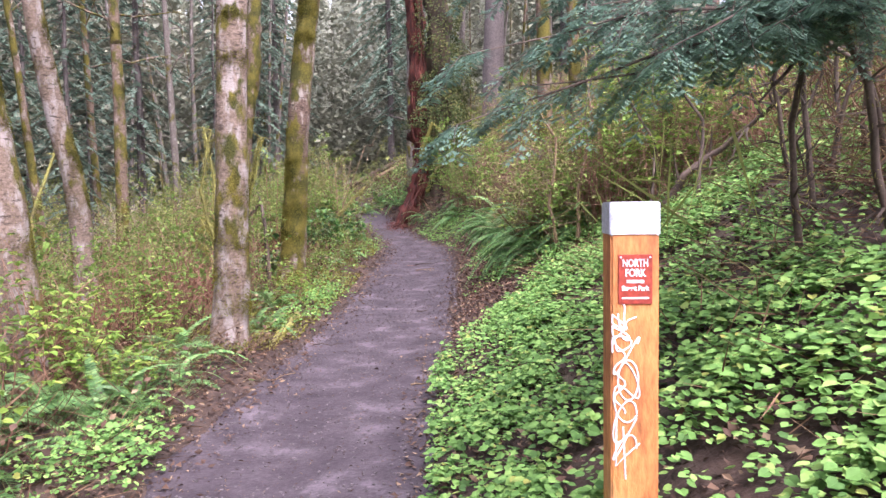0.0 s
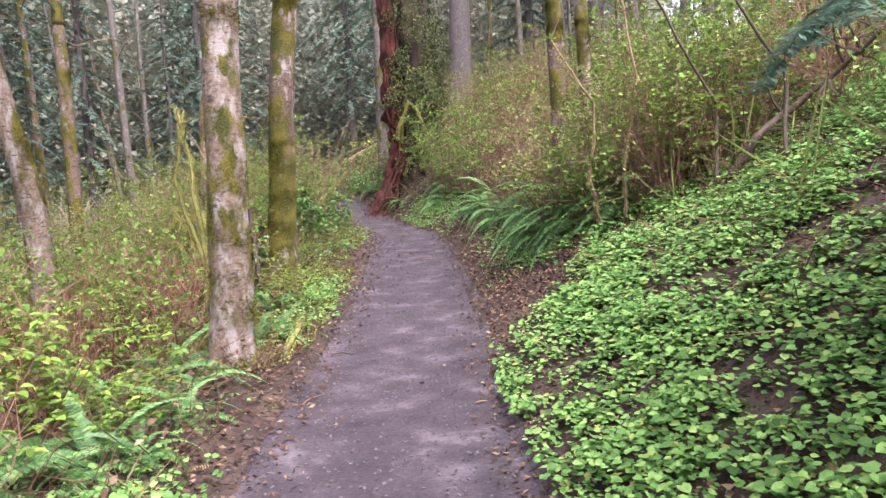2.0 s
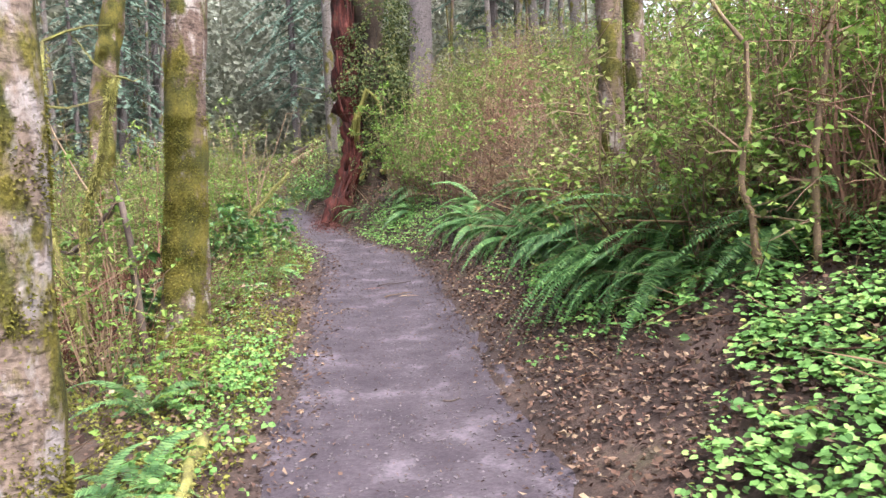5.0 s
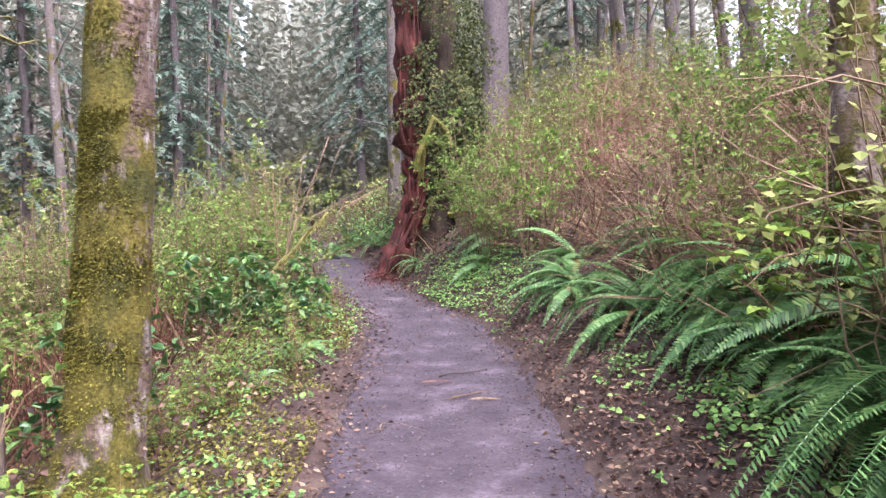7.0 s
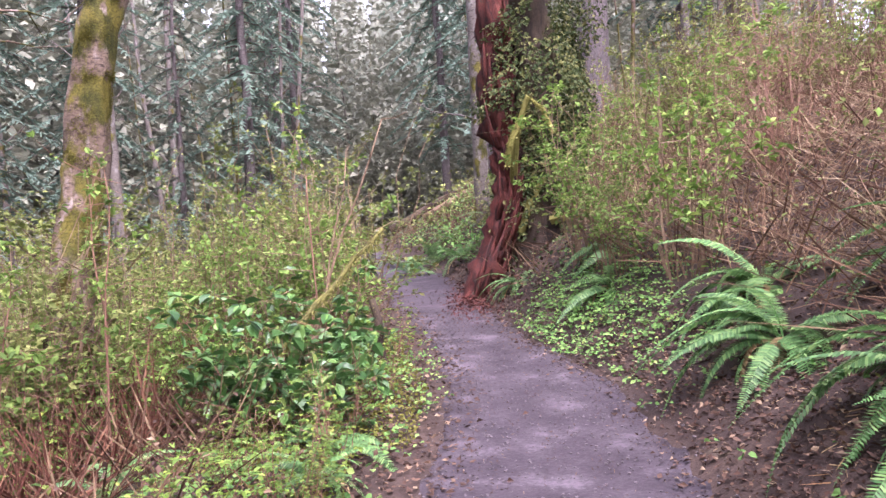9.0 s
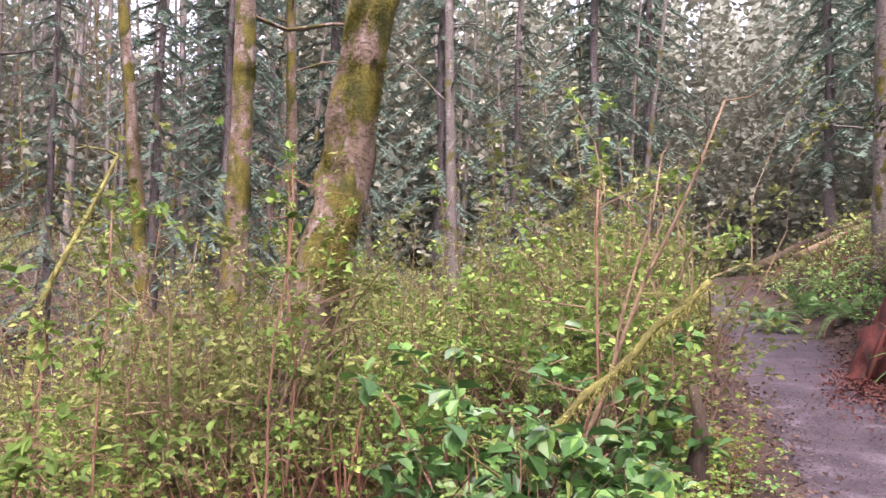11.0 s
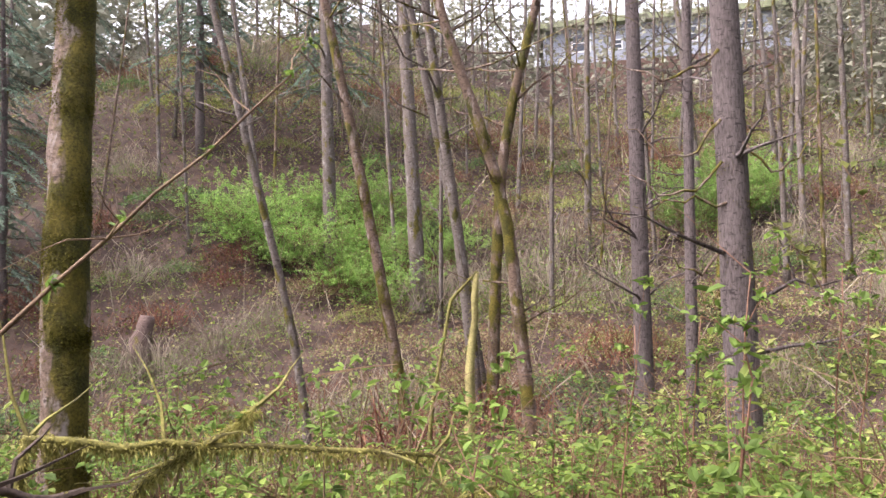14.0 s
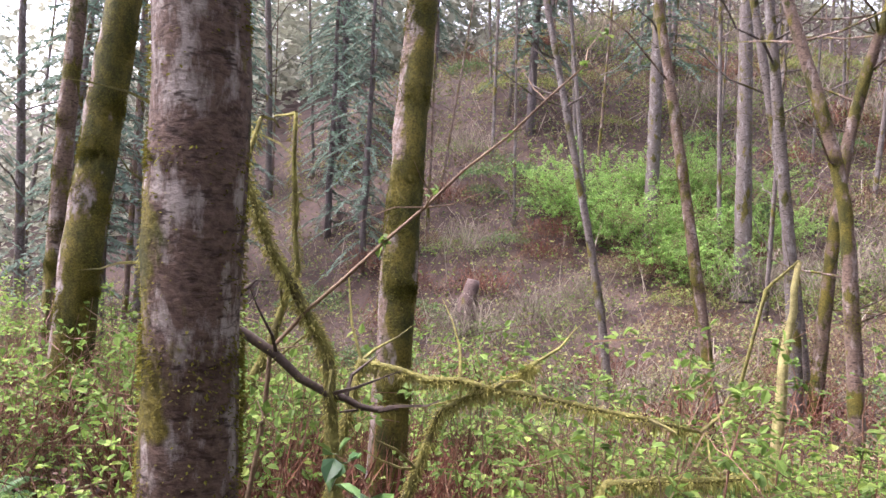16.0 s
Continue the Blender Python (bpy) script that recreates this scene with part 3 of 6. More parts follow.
def needles(r, b, p, d, length, spray, width, drop):
    """Flat sprays along one bough."""
    n = max(3, int(length / spray * 4.2))
    side = d.cross(Vector((0, 0, 1))).normalized()
    for k in range(n):
        t = (k + 0.6) / n
        q = p + d * (length * t) + Vector((0, 0, -drop * t * t * length))
        for s in (-1, 1):
            e = (d * 0.6 + side * s * r.uniform(0.5, 1.1) + Vector((0, 0, r.uniform(-0.75, -0.05)))).normalized()
            b.leaf(q, e, Vector((0, 0, 1)) + rnd_dir(r) * 0.5, spray * r.uniform(0.7, 1.3) * (1.1 - 0.5 * t), width * r.uniform(0.7, 1.2), -0.15, 3)


def conifer(seed, height, spread, low, label, sp):
    r = random.Random(seed)
    root = thing("conifer_tree", (0, 0, 0), label, "tree", "dark conifers")
    b = Build()
    line = [Vector((r.gauss(0, 0.03), r.gauss(0, 0.03), -0.2 + (height + 0.2) * k / 14)) for k in range(15)]
    b.tube(line, [max(0.02, height * 0.013 * (1 - k / 14.5)) for k in range(15)], 8, 0.05)
    part("trunk", b, M_FIRBARK, root, smooth=True)
    bb, nb = Build(), Build()
    count = int(height * 9)
    for k in range(count):
        t = (k / count) ** 0.9
        z = low + (height - low) * t
        a = k * 2.399 + r.gauss(0, 0.3)
        ln = spread * (1 - t) ** 0.7 * r.uniform(0.65, 1.1) + 0.25
        d = Vector((math.cos(a), math.sin(a), r.uniform(-0.25, 0.12))).normalized()
        p = Vector((0, 0, z))
        bb.tube([p, p + d * ln * 0.5 + Vector((0, 0, -0.05 * ln)), p + d * ln + Vector((0, 0, -0.28 * ln))], [0.025, 0.015, 0.004], 3, cap=False)
        needles(r, nb, p + d * 0.15, d, ln, sp, sp * 0.24, 0.28)
    part("branchwork", bb, M_DARKBARK, root, kind="stuff")
    part("crown", nb, M_NEEDLE, root, "drooping blue-green sprays", kind="stuff")
    return root


con_a = conifer(50, 14, 2.4, 0.6, "dark blue-green conifer with drooping boughs", 0.24)
con_b = conifer(51, 18, 2.9, 2.2, "tall dark conifer with hanging sprays", 0.32)
rp = random.Random(77)
spots = [(-14.7, 22.3, 1.0), (-15.2, 24.6, 0.9), (-12.7, 30.8, 1.1), (-10.5, 20.6, 0.8), (-17, 27, 1.1), (-9, 34, 1.2), (-6, 38, 1.3), (-20, 31, 1.2),
         (-14, 37, 1.2), (-3, 43, 1.3), (2, 40, 1.2), (-11, 44, 1.3), (-18, 42, 1.2), (-27, 34, 1.2), (-5, 30, 0.9), (-8.5, 27.5, 0.8),
         (-13.5, 17.5 + 9, 1.0), (6, 36, 1.2), (9, 30, 1.1), (-20, -8, 1.1), (-16, -9.5, 1.1), (-24, -12, 1.2), (-28, -4, 1.2), (-14, -14, 1.2), (-31, 0.5, 1.2), (-22, -17, 1.3),
         (-9.5, 3.2 - 8, 1.1), (-7.5, -9, 1.1), (-36, -8, 1.3), (-18.5, 2.0 - 6.5, 1.0), (12, 22, 1.1), (14, 12, 1.1), (-12, 25, 0.9), (-16.5, 21, 0.8), (-7, 33, 1.0), (-1, 37, 1.2), (-16, 33, 1.2), (-21, 37, 1.3), (-25, 29, 1.2), (-9, 40, 1.2), (4, 45, 1.3), (-14, 50, 1.4), (-6, 52, 1.4), (10, 42, 1.2), (-12, -12, 1.1), (-26, -14, 1.2), (-33, -14, 1.3)]
# the woods by the bend are open, with haze-coloured farther trees between the conifers
spots = [s for k, s in enumerate(spots) if k < 3 or s[1] < 26 or k % 2]
for k, (x, y, s) in enumerate(spots):
    m = pose(x, y, ground_z(x, y), 0, 0, rp.uniform(0, 360)) @ Matrix.Diagonal((0.74 * s, 0.74 * s, s * rp.uniform(0.95, 1.15), 1))
    if k == 0:
        con_a.matrix_world = m
    elif k == 1:
        con_b.matrix_world = m
        bpy.context.view_layer.update()
    else:
        ob = con_a if k % 2 else con_b
        copy_thing(ob, m @ Matrix.Diagonal((*[1 / v for v in ob.matrix_world.to_scale()], 1)))

# bare trees over the far slope and up the near one
pole_a = broadleaf(60, "alder_tree", (-26, 12), [(-26.1, 12.1, 9)], 0.13, "thin bare grey trunk on the far slope", M_GREYBARK, moss=0, limb=28, first=0.1, sides=7, step=1.0, tips=1, height=16, group="bare trees on the slope")
pole_b = broadleaf(61, "alder_tree", (-29, 16), [(-29.3, 15.6, 9)], 0.16, "bare grey trunk with fine twigs on the far slope", M_GREYBARK, moss=0, limb=28, first=0.2, sides=7, step=1.0, tips=1, height=19, group="bare trees on the slope")
pole_c = broadleaf(62, "alder_tree", (-21, 15.5), [(-21.5, 15.9, 7)], 0.1, "slim leaning bare trunk on the far slope", M_MAPLE, moss=0, limb=28, first=0.15, sides=7, step=1.0, tips=1, height=14, group="bare trees on the slope")
placed = [(-26, 12), (-29, 16), (-21, 15.5)]
tries = 0
while len(placed) < 155 and tries < 4000:
    tries += 1
    zone = rp.random()
    if zone < 0.6:
        x, y = rp.uniform(-48, -19.5), rp.uniform(-8, 32)
    elif zone < 0.7:
        x, y = rp.uniform(-58, -17), rp.uniform(-20, 44)
    elif zone < 0.87:
        x, y = rp.uniform(-16, 9), rp.uniform(29, 62)
    else:
        x, y = rp.uniform(5, 24), rp.uniform(4, 34)
    if -19 < x and 9 < y < 19 and x < -5:
        continue
    if any((x - a) ** 2 + (y - c) ** 2 < 2.6 for a, c in placed) or abs(off_path(x, y)) < 3:
        continue
    placed.append((x, y))
    copy_thing((pole_a, pole_b, pole_c)[len(placed) % 3], pose(x, y, ground_z(x, y) - 0.05, rp.gauss(0, 2.5), rp.gauss(0, 2.5), rp.uniform(0, 360)) @ Matrix.Diagonal((*[rp.uniform(0.42, 0.8)] * 2, rp.uniform(0.8, 1.2), 1)))

# thin grey trunks standing before the haze-coloured woods beyond the bend
rq = random.Random(81)
for k in range(26):
    x, y = rq.uniform(-27, 9), rq.uniform(29, 46)
    if abs(off_path(x, y)) > 3:
        copy_thing((pole_a, pole_b)[k % 2], pose(x, y, ground_z(x, y) - 0.05, rq.gauss(0, 2), rq.gauss(0, 2), rq.uniform(0, 360)) @ Matrix.Diagonal((*[rq.uniform(0.6, 1.1)] * 2, rq.uniform(0.9, 1.2), 1)))

# bare trees that close the view up the valley and along the ridge
rv = random.Random(83)
for k in range(118):
    x, y = (rv.uniform(-24, -3), rv.uniform(-30, -7)) if k < 34 else (rv.uniform(-50, -24), rv.uniform(22, 44)) if k < 78 else (rv.uniform(6, 18), rv.uniform(9, 38))
    copy_thing((pole_a, pole_b, pole_c)[k % 3], pose(x, y, ground_z(x, y) - 0.05, rv.gauss(0, 3), rv.gauss(0, 3), rv.uniform(0, 360)) @ Matrix.Diagonal((*[rv.uniform(0.6, 1.2)] * 2, rv.uniform(0.85, 1.2), 1)))

big = broadleaf(70, "fir_tree", (2.1, 30.8), [(2.25, 30.8, 9)], 0.46, "very thick straight grey-purple trunk on the bank", M_FIRBARK, step=0.5, height=26, moss=0, limb=30, first=0.4, wob=0.04, flare=0.15)


# ---- the red snag with ivy by the bend ----


def red_snag():
    r = random.Random(80)
    x0, y0 = -0.1, 21.7
    z0 = ground_z(x0, y0)
    root = thing("ivy_clad_snag", (x0, y0, z0), "old snag with red rotten wood, wrapped in ivy beside the path", "tree")
    b = Build()
    line = [Vector((0.05 * math.sin(k * 0.5), 0, -0.6 + k * 0.2)) for k in range(60)]
    b.tube(line, [0.3 * math.exp(-max(0, p.z + 0.4) / 0.5) + 0.4 - 0.013 * max(0, p.z) for p in line], 26, 0.5, 2.2)
    part("trunk", b, M_SNAG, root, smooth=True)
    b = Build()
    base = ground_z(-1.1, 21.1) - z0
    pts = [Vector(p) for p in ((-1.2, -0.85, base - 0.6), (-0.95, -0.6, base + 0.2), (-0.66, -0.45, 0.15), (-0.48, -0.44, 0.75), (-0.46, -0.42, 1.3), (-0.56, -0.4, 1.75), (-0.6, -0.38, 2.4), (-0.58, -0.36, 3.3), (-0.62, -0.34, 4.6), (-0.72, -0.3, 6.5), (-0.6, -0.2, 9.0))]
    fine = []
    for i in range(len(pts) - 1):
        for k in range(5):
            fine.append(pts[i].lerp(pts[i + 1], k / 5))
    fine.append(pts[-1])
    b.tube(fine, [0.25 - 0.05 * min(1, k / 9) + 0.025 * math.sin(k * 1.3) for k in range(len(fine))], 26, 1.0, 5.5)
    for _ in range(80):
        k = r.randrange(2, len(fine) - 8)
        o = rnd_dir(r) * 0.2
        p = fine[k] + o
        b.tube([p, p + (fine[k + 3] - fine[k]) + o * 0.25, p + (fine[k + 6] - fine[k]) * r.uniform(0.8, 1.2) + o * r.uniform(0.2, 0.9)], [0.05, 0.035, 0.008], 4, 0.5, 9)
    part("red_stem", b, M_REDWOOD, root, "peeling red-brown rotten wood", True)
    b = Build()
    for pl in (((-0.42, -0.6, 0.9), (-0.36, -1.1, 1.55), (-0.16, -1.25, 2.05), (0.04, -1.25, 1.85), (0.16, -1.25, 1.5)), ((-0.3, -1.15, 1.7), (-0.45, -1.2, 1.4), (-0.5, -1.2, 1.1)), ((-0.35, -0.5, 0.15), (-0.2, -0.6, 0.6), (0.05, -0.62, 0.95)), ((0.1, -0.55, 0.3), (0.9, -0.8, 0.45), (1.3, -0.9, 0.1))):
        b.tube(pl, [0.06 - 0.007 * k for k in range(len(pl))], 7, 0.5, 9)
        for _ in range(220):
            k = r.randrange(len(pl) - 1)
            q = Vector(pl[k]).lerp(Vector(pl[k + 1]), r.random())
            b.leaf(q + rnd_dir(r) * 0.04, rnd_dir(r), Vector((0, 0, 1)), 0.06, 0.03, 0.2, 0)
    part("mossy_branch", b, M_YMOSS, root, "crooked branch thick with yellow moss", kind="stuff")
    b = Build()
    for _ in range(17000):
        z = abs(r.gauss(0, 1)) * 2.6 + r.uniform(0.1, 3.0) * r.random()
        if z > 9:
            continue
        a = r.uniform(0, 2 * math.pi)
        if math.cos(a) < -0.6 and z < 2.0 and r.random() < 0.6:
            continue
        lump = 0.5 + 0.5 * noise.noise((math.cos(a) * 1.5, math.sin(a) * 1.5, z * 1.2))
        rr = 0.46 + 0.3 * math.exp(-(z + 0.4) / 0.5) + 0.55 * lump * r.random() + (0.35 if z > 2.0 else 0.1) * lump
        if lump < 0.3:
            continue
        o = Vector((math.cos(a), math.sin(a), 0))
        b.leaf(o * rr + Vector((0, 0, z)), o * 0.5 + rnd_dir(r) + Vector((0, 0, -0.5)), o + Vector((0, 0, 0.6)), r.uniform(0.045, 0.085), r.uniform(0.04, 0.07), 0.15, 1)
    part("ivy", b, M_IVY, root, "olive-green ivy", kind="stuff")
    return root


red_snag()

# ---- undergrowth ----


def shrub(seed, height, width, stems, leaves, leaf_size, stem_mat, leaf_m, label, lobed=1, spread=0.5, name="shrub", group="shrubs", top_leaf=0.25, twig=2, arch=0.15):
    """A shrub of many thin stems from the ground, with twigs and separate leaves."""
    r = random.Random(seed)
    root = thing(name, (0, 0, 0), label, "shrub", group)
    b, lf = Build(), Build()
    ends = []
    for _ in range(stems):
        a = r.uniform(0, 2 * math.pi)
        o = Vector((math.cos(a), math.sin(a), 0))
        p = o * r.uniform(0, 0.22) * width + Vector((0, 0, -0.12))
        lean = r.uniform(0.1, 1) * spread * width
        hh = height * r.uniform(0.55, 1.05)
        q = p + o * lean + Vector((0, 0, hh))
        pts = bent(r, p, q, 4, 0.03 * height)
        for i, v in enumerate(pts):
            v.z -= arch * hh * (i / 4) ** 2 * lean / max(width, 0.1)
        r0 = 0.0055 * (0.6 + 0.5 * height) * r.uniform(0.6, 1.3)
        b.tube(pts, [r0 * (1 - i / 5.5) for i in range(5)], 3, cap=False)
        ends.append(pts)
        for _ in range(twig):
            k = r.randrange(1, 5)
            e = (o * 0.5 + rnd_dir(r, 0.5)).normalized()
            tw = bent(r, pts[k], pts[k] + e * height * r.uniform(0.15, 0.38), 2, 0.02 * height)
            b.tube(tw, [r0 * 0.55, r0 * 0.4, 0.0015], 3, cap=False)
            ends.append(tw)
    for _ in range(leaves):
        pts = r.choice(ends)
        k = r.random() ** 0.6 * (len(pts) - 1)
        i = min(int(k), len(pts) - 2)
        p = pts[i].lerp(pts[i + 1], k - i)
        if p.z < height * top_leaf * r.random():
            continue
        for _ in range(r.choice((2, 3, 4))):
            d = rnd_dir(r, 0.05)
            s = leaf_size * r.uniform(0.55, 1.35)
            lf.leaf(p + d * 0.02, d, Vector((0, 0, 1)) + rnd_dir(r) * 0.5, s, s * 0.75, 0.14, lobed)
    part("branchwork", b, stem_mat, root, kind="stuff")
    if leaves:
        part("foliage", lf, leaf_m, root, kind="stuff")
    return root


def frond_mesh(seed, length, droop, material, pairs=52, fill=0.86):
    r = random.Random(seed)
    b = Build()

    def at(t):
        return Vector((length * (t - 0.18 * t * t * droop), 0, length * (0.75 * t - (0.55 + droop) * t * t)))

    pts = [at(k / 9) for k in range(10)]
    b.tube(pts, [0.005 * (1 - k / 11) for k in range(10)], 3, cap=False)
    for k in range(pairs):
        t = 0.1 + 0.9 * k / pairs
        p, q = at(t), at(min(1, t + 0.02))
        d = (q - p).normalized() if (q - p).length > 1e-6 else Vector((1, 0, 0))
        w = length * 0.098 * math.sin(math.pi * min(1, 0.16 + 0.84 * t)) ** 0.7 * (1.05 - 0.3 * t)
        for s in (-1, 1):
            e = Vector((0, s, 0)) + d * 0.28 + Vector((0, 0, -0.12 + r.gauss(0, 0.07)))
            b.leaf(p, e, Vector((0, 0, 1)) + rnd_dir(r) * 0.15, w * r.uniform(0.9, 1.1), length / pairs * fill, 0.05, 3)
    return b.mesh("frond", material)


FRONDS = [frond_mesh(100 + k, 1.0, dr, M_FERN) for k, dr in enumerate((0.25, 0.45, 0.65, 0.9))]
FROND_DRY = [frond_mesh(110 + k, 0.9, dr, M_FERNDRY) for k, dr in enumerate((0.9, 1.2))]


def fern(x, y, size, count, seed, toward=None, label="sword fern with long arching dark green fronds", dry=2):
    r = random.Random(seed)
    root = thing("sword_fern", (x, y, ground_z(x, y) + 0.02), label, "fern", "sword ferns")
    for k in range(count):
        a = 360 * k / count + r.gauss(0, 12)
        if toward is not None and r.random() < 0.75:
            a = toward + r.gauss(0, 62)
        f = part("frond", r.choice(FRONDS), None, root)
        s = size * r.uniform(0.7, 1.1)
        f.matrix_basis = pose(0, 0, 0, r.gauss(0, 16), r.uniform(-40, 18) if toward is None else r.uniform(-30, 38), a) @ Matrix.Scale(s, 4)
    for k in range(dry):
        f = part("frond", r.choice(FROND_DRY), None, root, "dry straw-brown dead frond")
        a = r.uniform(0, 360) if toward is None else toward + r.gauss(0, 40)
        f.matrix_basis = pose(0, 0, 0.02, 0, r.uniform(15, 30), a) @ Matrix.Scale(size * r.uniform(0.6, 0.95), 4)
    return root


def scatter(kinds, spots, seed, smin=0.8, smax=1.2):
    r = random.Random(seed)
    first = set()
    for k, (x, y) in enumerate(spots):
        ob = kinds[r.randrange(len(kinds))]
        m = pose(x, y, ground_z(x, y), 0, 0, r.uniform(0, 360)) @ Matrix.Scale(r.uniform(smin, smax), 4)
        if ob.name not in first:
            first.add(ob.name)
            ob.matrix_world = m
            bpy.context.view_layer.update()
        else:
            copy_thing(ob, m @ Matrix.Scale(1 / ob.matrix_world.to_scale().x, 4))
    for ob in kinds:
        if ob.name not in first:
            x, y = spots[0]
            ob.matrix_world = pose(x + 0.3, y + 0.4, ground_z(x + 0.3, y + 0.4))


def zone(seed, n, x0, x1, y0, y1, gap, keep=lambda x, y: True):
    r = random.Random(seed)
    out, tries = [], 0
    while len(out) < n and tries < n * 40:
        tries += 1
        x, y = r.uniform(x0, x1), r.uniform(y0, y1)
        l, rr = edges(y)
        if l - 0.3 < x < rr + 0.25 and y < 34:
            continue
        if keep(x, y) and all((x - a) ** 2 + (y - c) ** 2 > gap * gap for a, c in out):
            out.append((x, y))
    return out


LEFT = [shrub(200, 1.3, 0.8, 28, 180, 0.055, M_REDSTEM, M_SPRING, "tangled shrub with reddish stems and fresh green leaves"),
        shrub(201, 1.6, 0.9, 24, 210, 0.053, M_STEM, M_SPRING, "shrub with brown stems and light green spring leaves"),
        shrub(202, 1.2, 0.8, 32, 75, 0.06, M_REDSTEM, M_SPRING, "twiggy brown bramble with sparse new leaves")]
scatter(LEFT, zone(1, 74, -8.5, -2.0, -2.0, 14.5, 0.55, lambda x, y: off_path(x, y) < -1.6 - 0.75 * (y < 7.5) and (x + 1) ** 2 + (y - 13.2) ** 2 > 11 and not (y > 10.5 and x > -3.6)), 2, 0.8, 1.2)
scatter(LEFT, zone(21, 24, -9, -3.6, 9.5, 16.5, 0.6, lambda x, y: (x + 1) ** 2 + (y - 13.2) ** 2 > 10), 22, 0.55, 0.8)
scatter(LEFT, zone(23, 13, -8.5, -3.8, 13.4, 17.2, 0.6), 24, 0.8, 1.15)
TALL = [shrub(210, 2.2, 1.3, 26, 680, 0.05, M_STEM, M_OLIVE, "tall shrub with a haze of small olive-green leaves", 0),
        shrub(211, 1.9, 1.2, 22, 600, 0.055, M_STEM, M_SPRING, "tall shrub with small yellow-green leaves", 0)]
scatter(TALL, zone(3, 46, -8, -1.9, 15.4, 29, 0.85, lambda x, y: off_path(x, y) < -1.5), 4, 0.7, 1.05)
scatter(TALL, [(-3.9, 15.3), (-3.3, 16.3), (-4.4, 16.8), (-2.9, 17.0), (-3.8, 17.9), (-5.2, 15.6), (-4.9, 14.9), (-4.2, 15.35), (-4.5, 15.4), (-4.05, 15.8), (-4.75, 15.25), (-2.5, 18.3), (-3.2, 19.4), (-5.6, 17.2)], 35, 0.9, 1.12)
scatter(TALL, zone(33, 9, -9, -4.4, 6, 15, 0.9), 34, 0.5, 0.8)
BROWN = [shrub(220, 1.7, 1.1, 38, 170, 0.05, M_REDSTEM, M_OLIVE, "dense twiggy reddish-brown shrub with a few new leaves", 0, twig=4),
         shrub(221, 1.9, 1.2, 32, 420, 0.055, M_STEM, M_OLIVE, "twiggy shrub with small olive leaves", 0, twig=4),
         shrub(222, 1.9, 1.1, 26, 560, 0.055, M_STEM, M_SPRING, "shrub with bright yellow-green leaves")]
scatter(BROWN, zone(5, 50, 0.3, 6.5, 8.6, 28, 0.72, lambda x, y: off_path(x, y) > (1.75 if y < 17 else 1.6)), 6, 0.75, 1.2)
scatter(BROWN, [(0.35, 20.3), (0.9, 19.6), (0.8, 21.0), (0.2, 22.9), (-0.4, 23.6), (-0.9, 24.6), (1.5, 20.6), (-0.6, 26.5)], 36, 0.55, 0.85)
scatter(BROWN, zone(7, 24, 3.4, 9, 0.5, 9, 0.9), 8, 0.8, 1.3)
scatter(BROWN, [(1.5, 8.5), (1.8, 8.15), (1.65, 8.9), (2.05, 8.6), (2.3, 8.2), (2.55, 8.8), (2.9, 8.4), (1.4, 9.0), (2.2, 9.2), (3.3, 8.9)], 38, 0.7, 0.98)
FRESH = [shrub(240, 2.3, 2.4, 60, 7000, 0.045, M_STEM, M_FRESH, "bright green leafy bush on the slope", 0, spread=0.8, twig=5, arch=0.5, top_leaf=0.1, group="fresh green bushes")]
scatter([BROWN[2]], [(2.6, 9.6), (3.2, 11.2)], 37, 0.9, 1.05)
scatter(FRESH, [(-22.8, 4.2), (-23.5, 2.4), (-22.2, 6.0), (-24.8, 4.4), (-25.5, 6.8), (-27.5, 15.5), (-29, 17.0), (-24.2, 0.6), (-31, 18), (-26.5, 3.0), (-27, 5.0)], 13, 0.85, 1.3)


def land(x, y):
    """The ground's height for many places at once, without its small bumps."""
    yy = np.minimum(y, 32)
    mid = (np.interp(yy, ROW_Y, EDGE_L) + np.interp(yy, ROW_Y, EDGE_R)) / 2
    return np.interp(y, RISE_Y, RISE_Z) + np.interp(x - mid, CROSS_D, CROSS_Z) + hill(x - mid, y), x - mid


def thicket(name, seed, n, box, height, size, material, label, blade=False, mound=0.0, near=1.5, aspect=0.7, up=0.3, thin=1.0):
    """Undergrowth spread over a stretch of ground in uneven mounds."""
    g = np.random.default_rng(seed)
    x, y = g.uniform(box[0], box[1], n), g.uniform(box[2], box[3], n)
    z, d = land(x, y)
    m = np.array([0.5 + 0.9 * noise.noise((a * 0.55, c * 0.55, seed)) + 0.35 * noise.noise((a * 1.7, c * 1.7, seed)) for a, c in zip(x, y)])
    keep = (np.abs(d) > near) & (m > mound)
    x, y, z, m = x[keep], y[keep], z[keep], m[keep]
    far = 1 + 0.025 * np.maximum(0, -x - 8)
    z = z + g.random(len(x)) ** thin * height * np.clip(m, 0.15, 1.2) * (1 if not blade else 0.4)
    s = g.uniform(size[0], size[1], len(x)) * far
    return cloud(name, np.stack([x, y, z], 1), s, material, seed + 1, None, label, "undergrowth", aspect, up, blade)


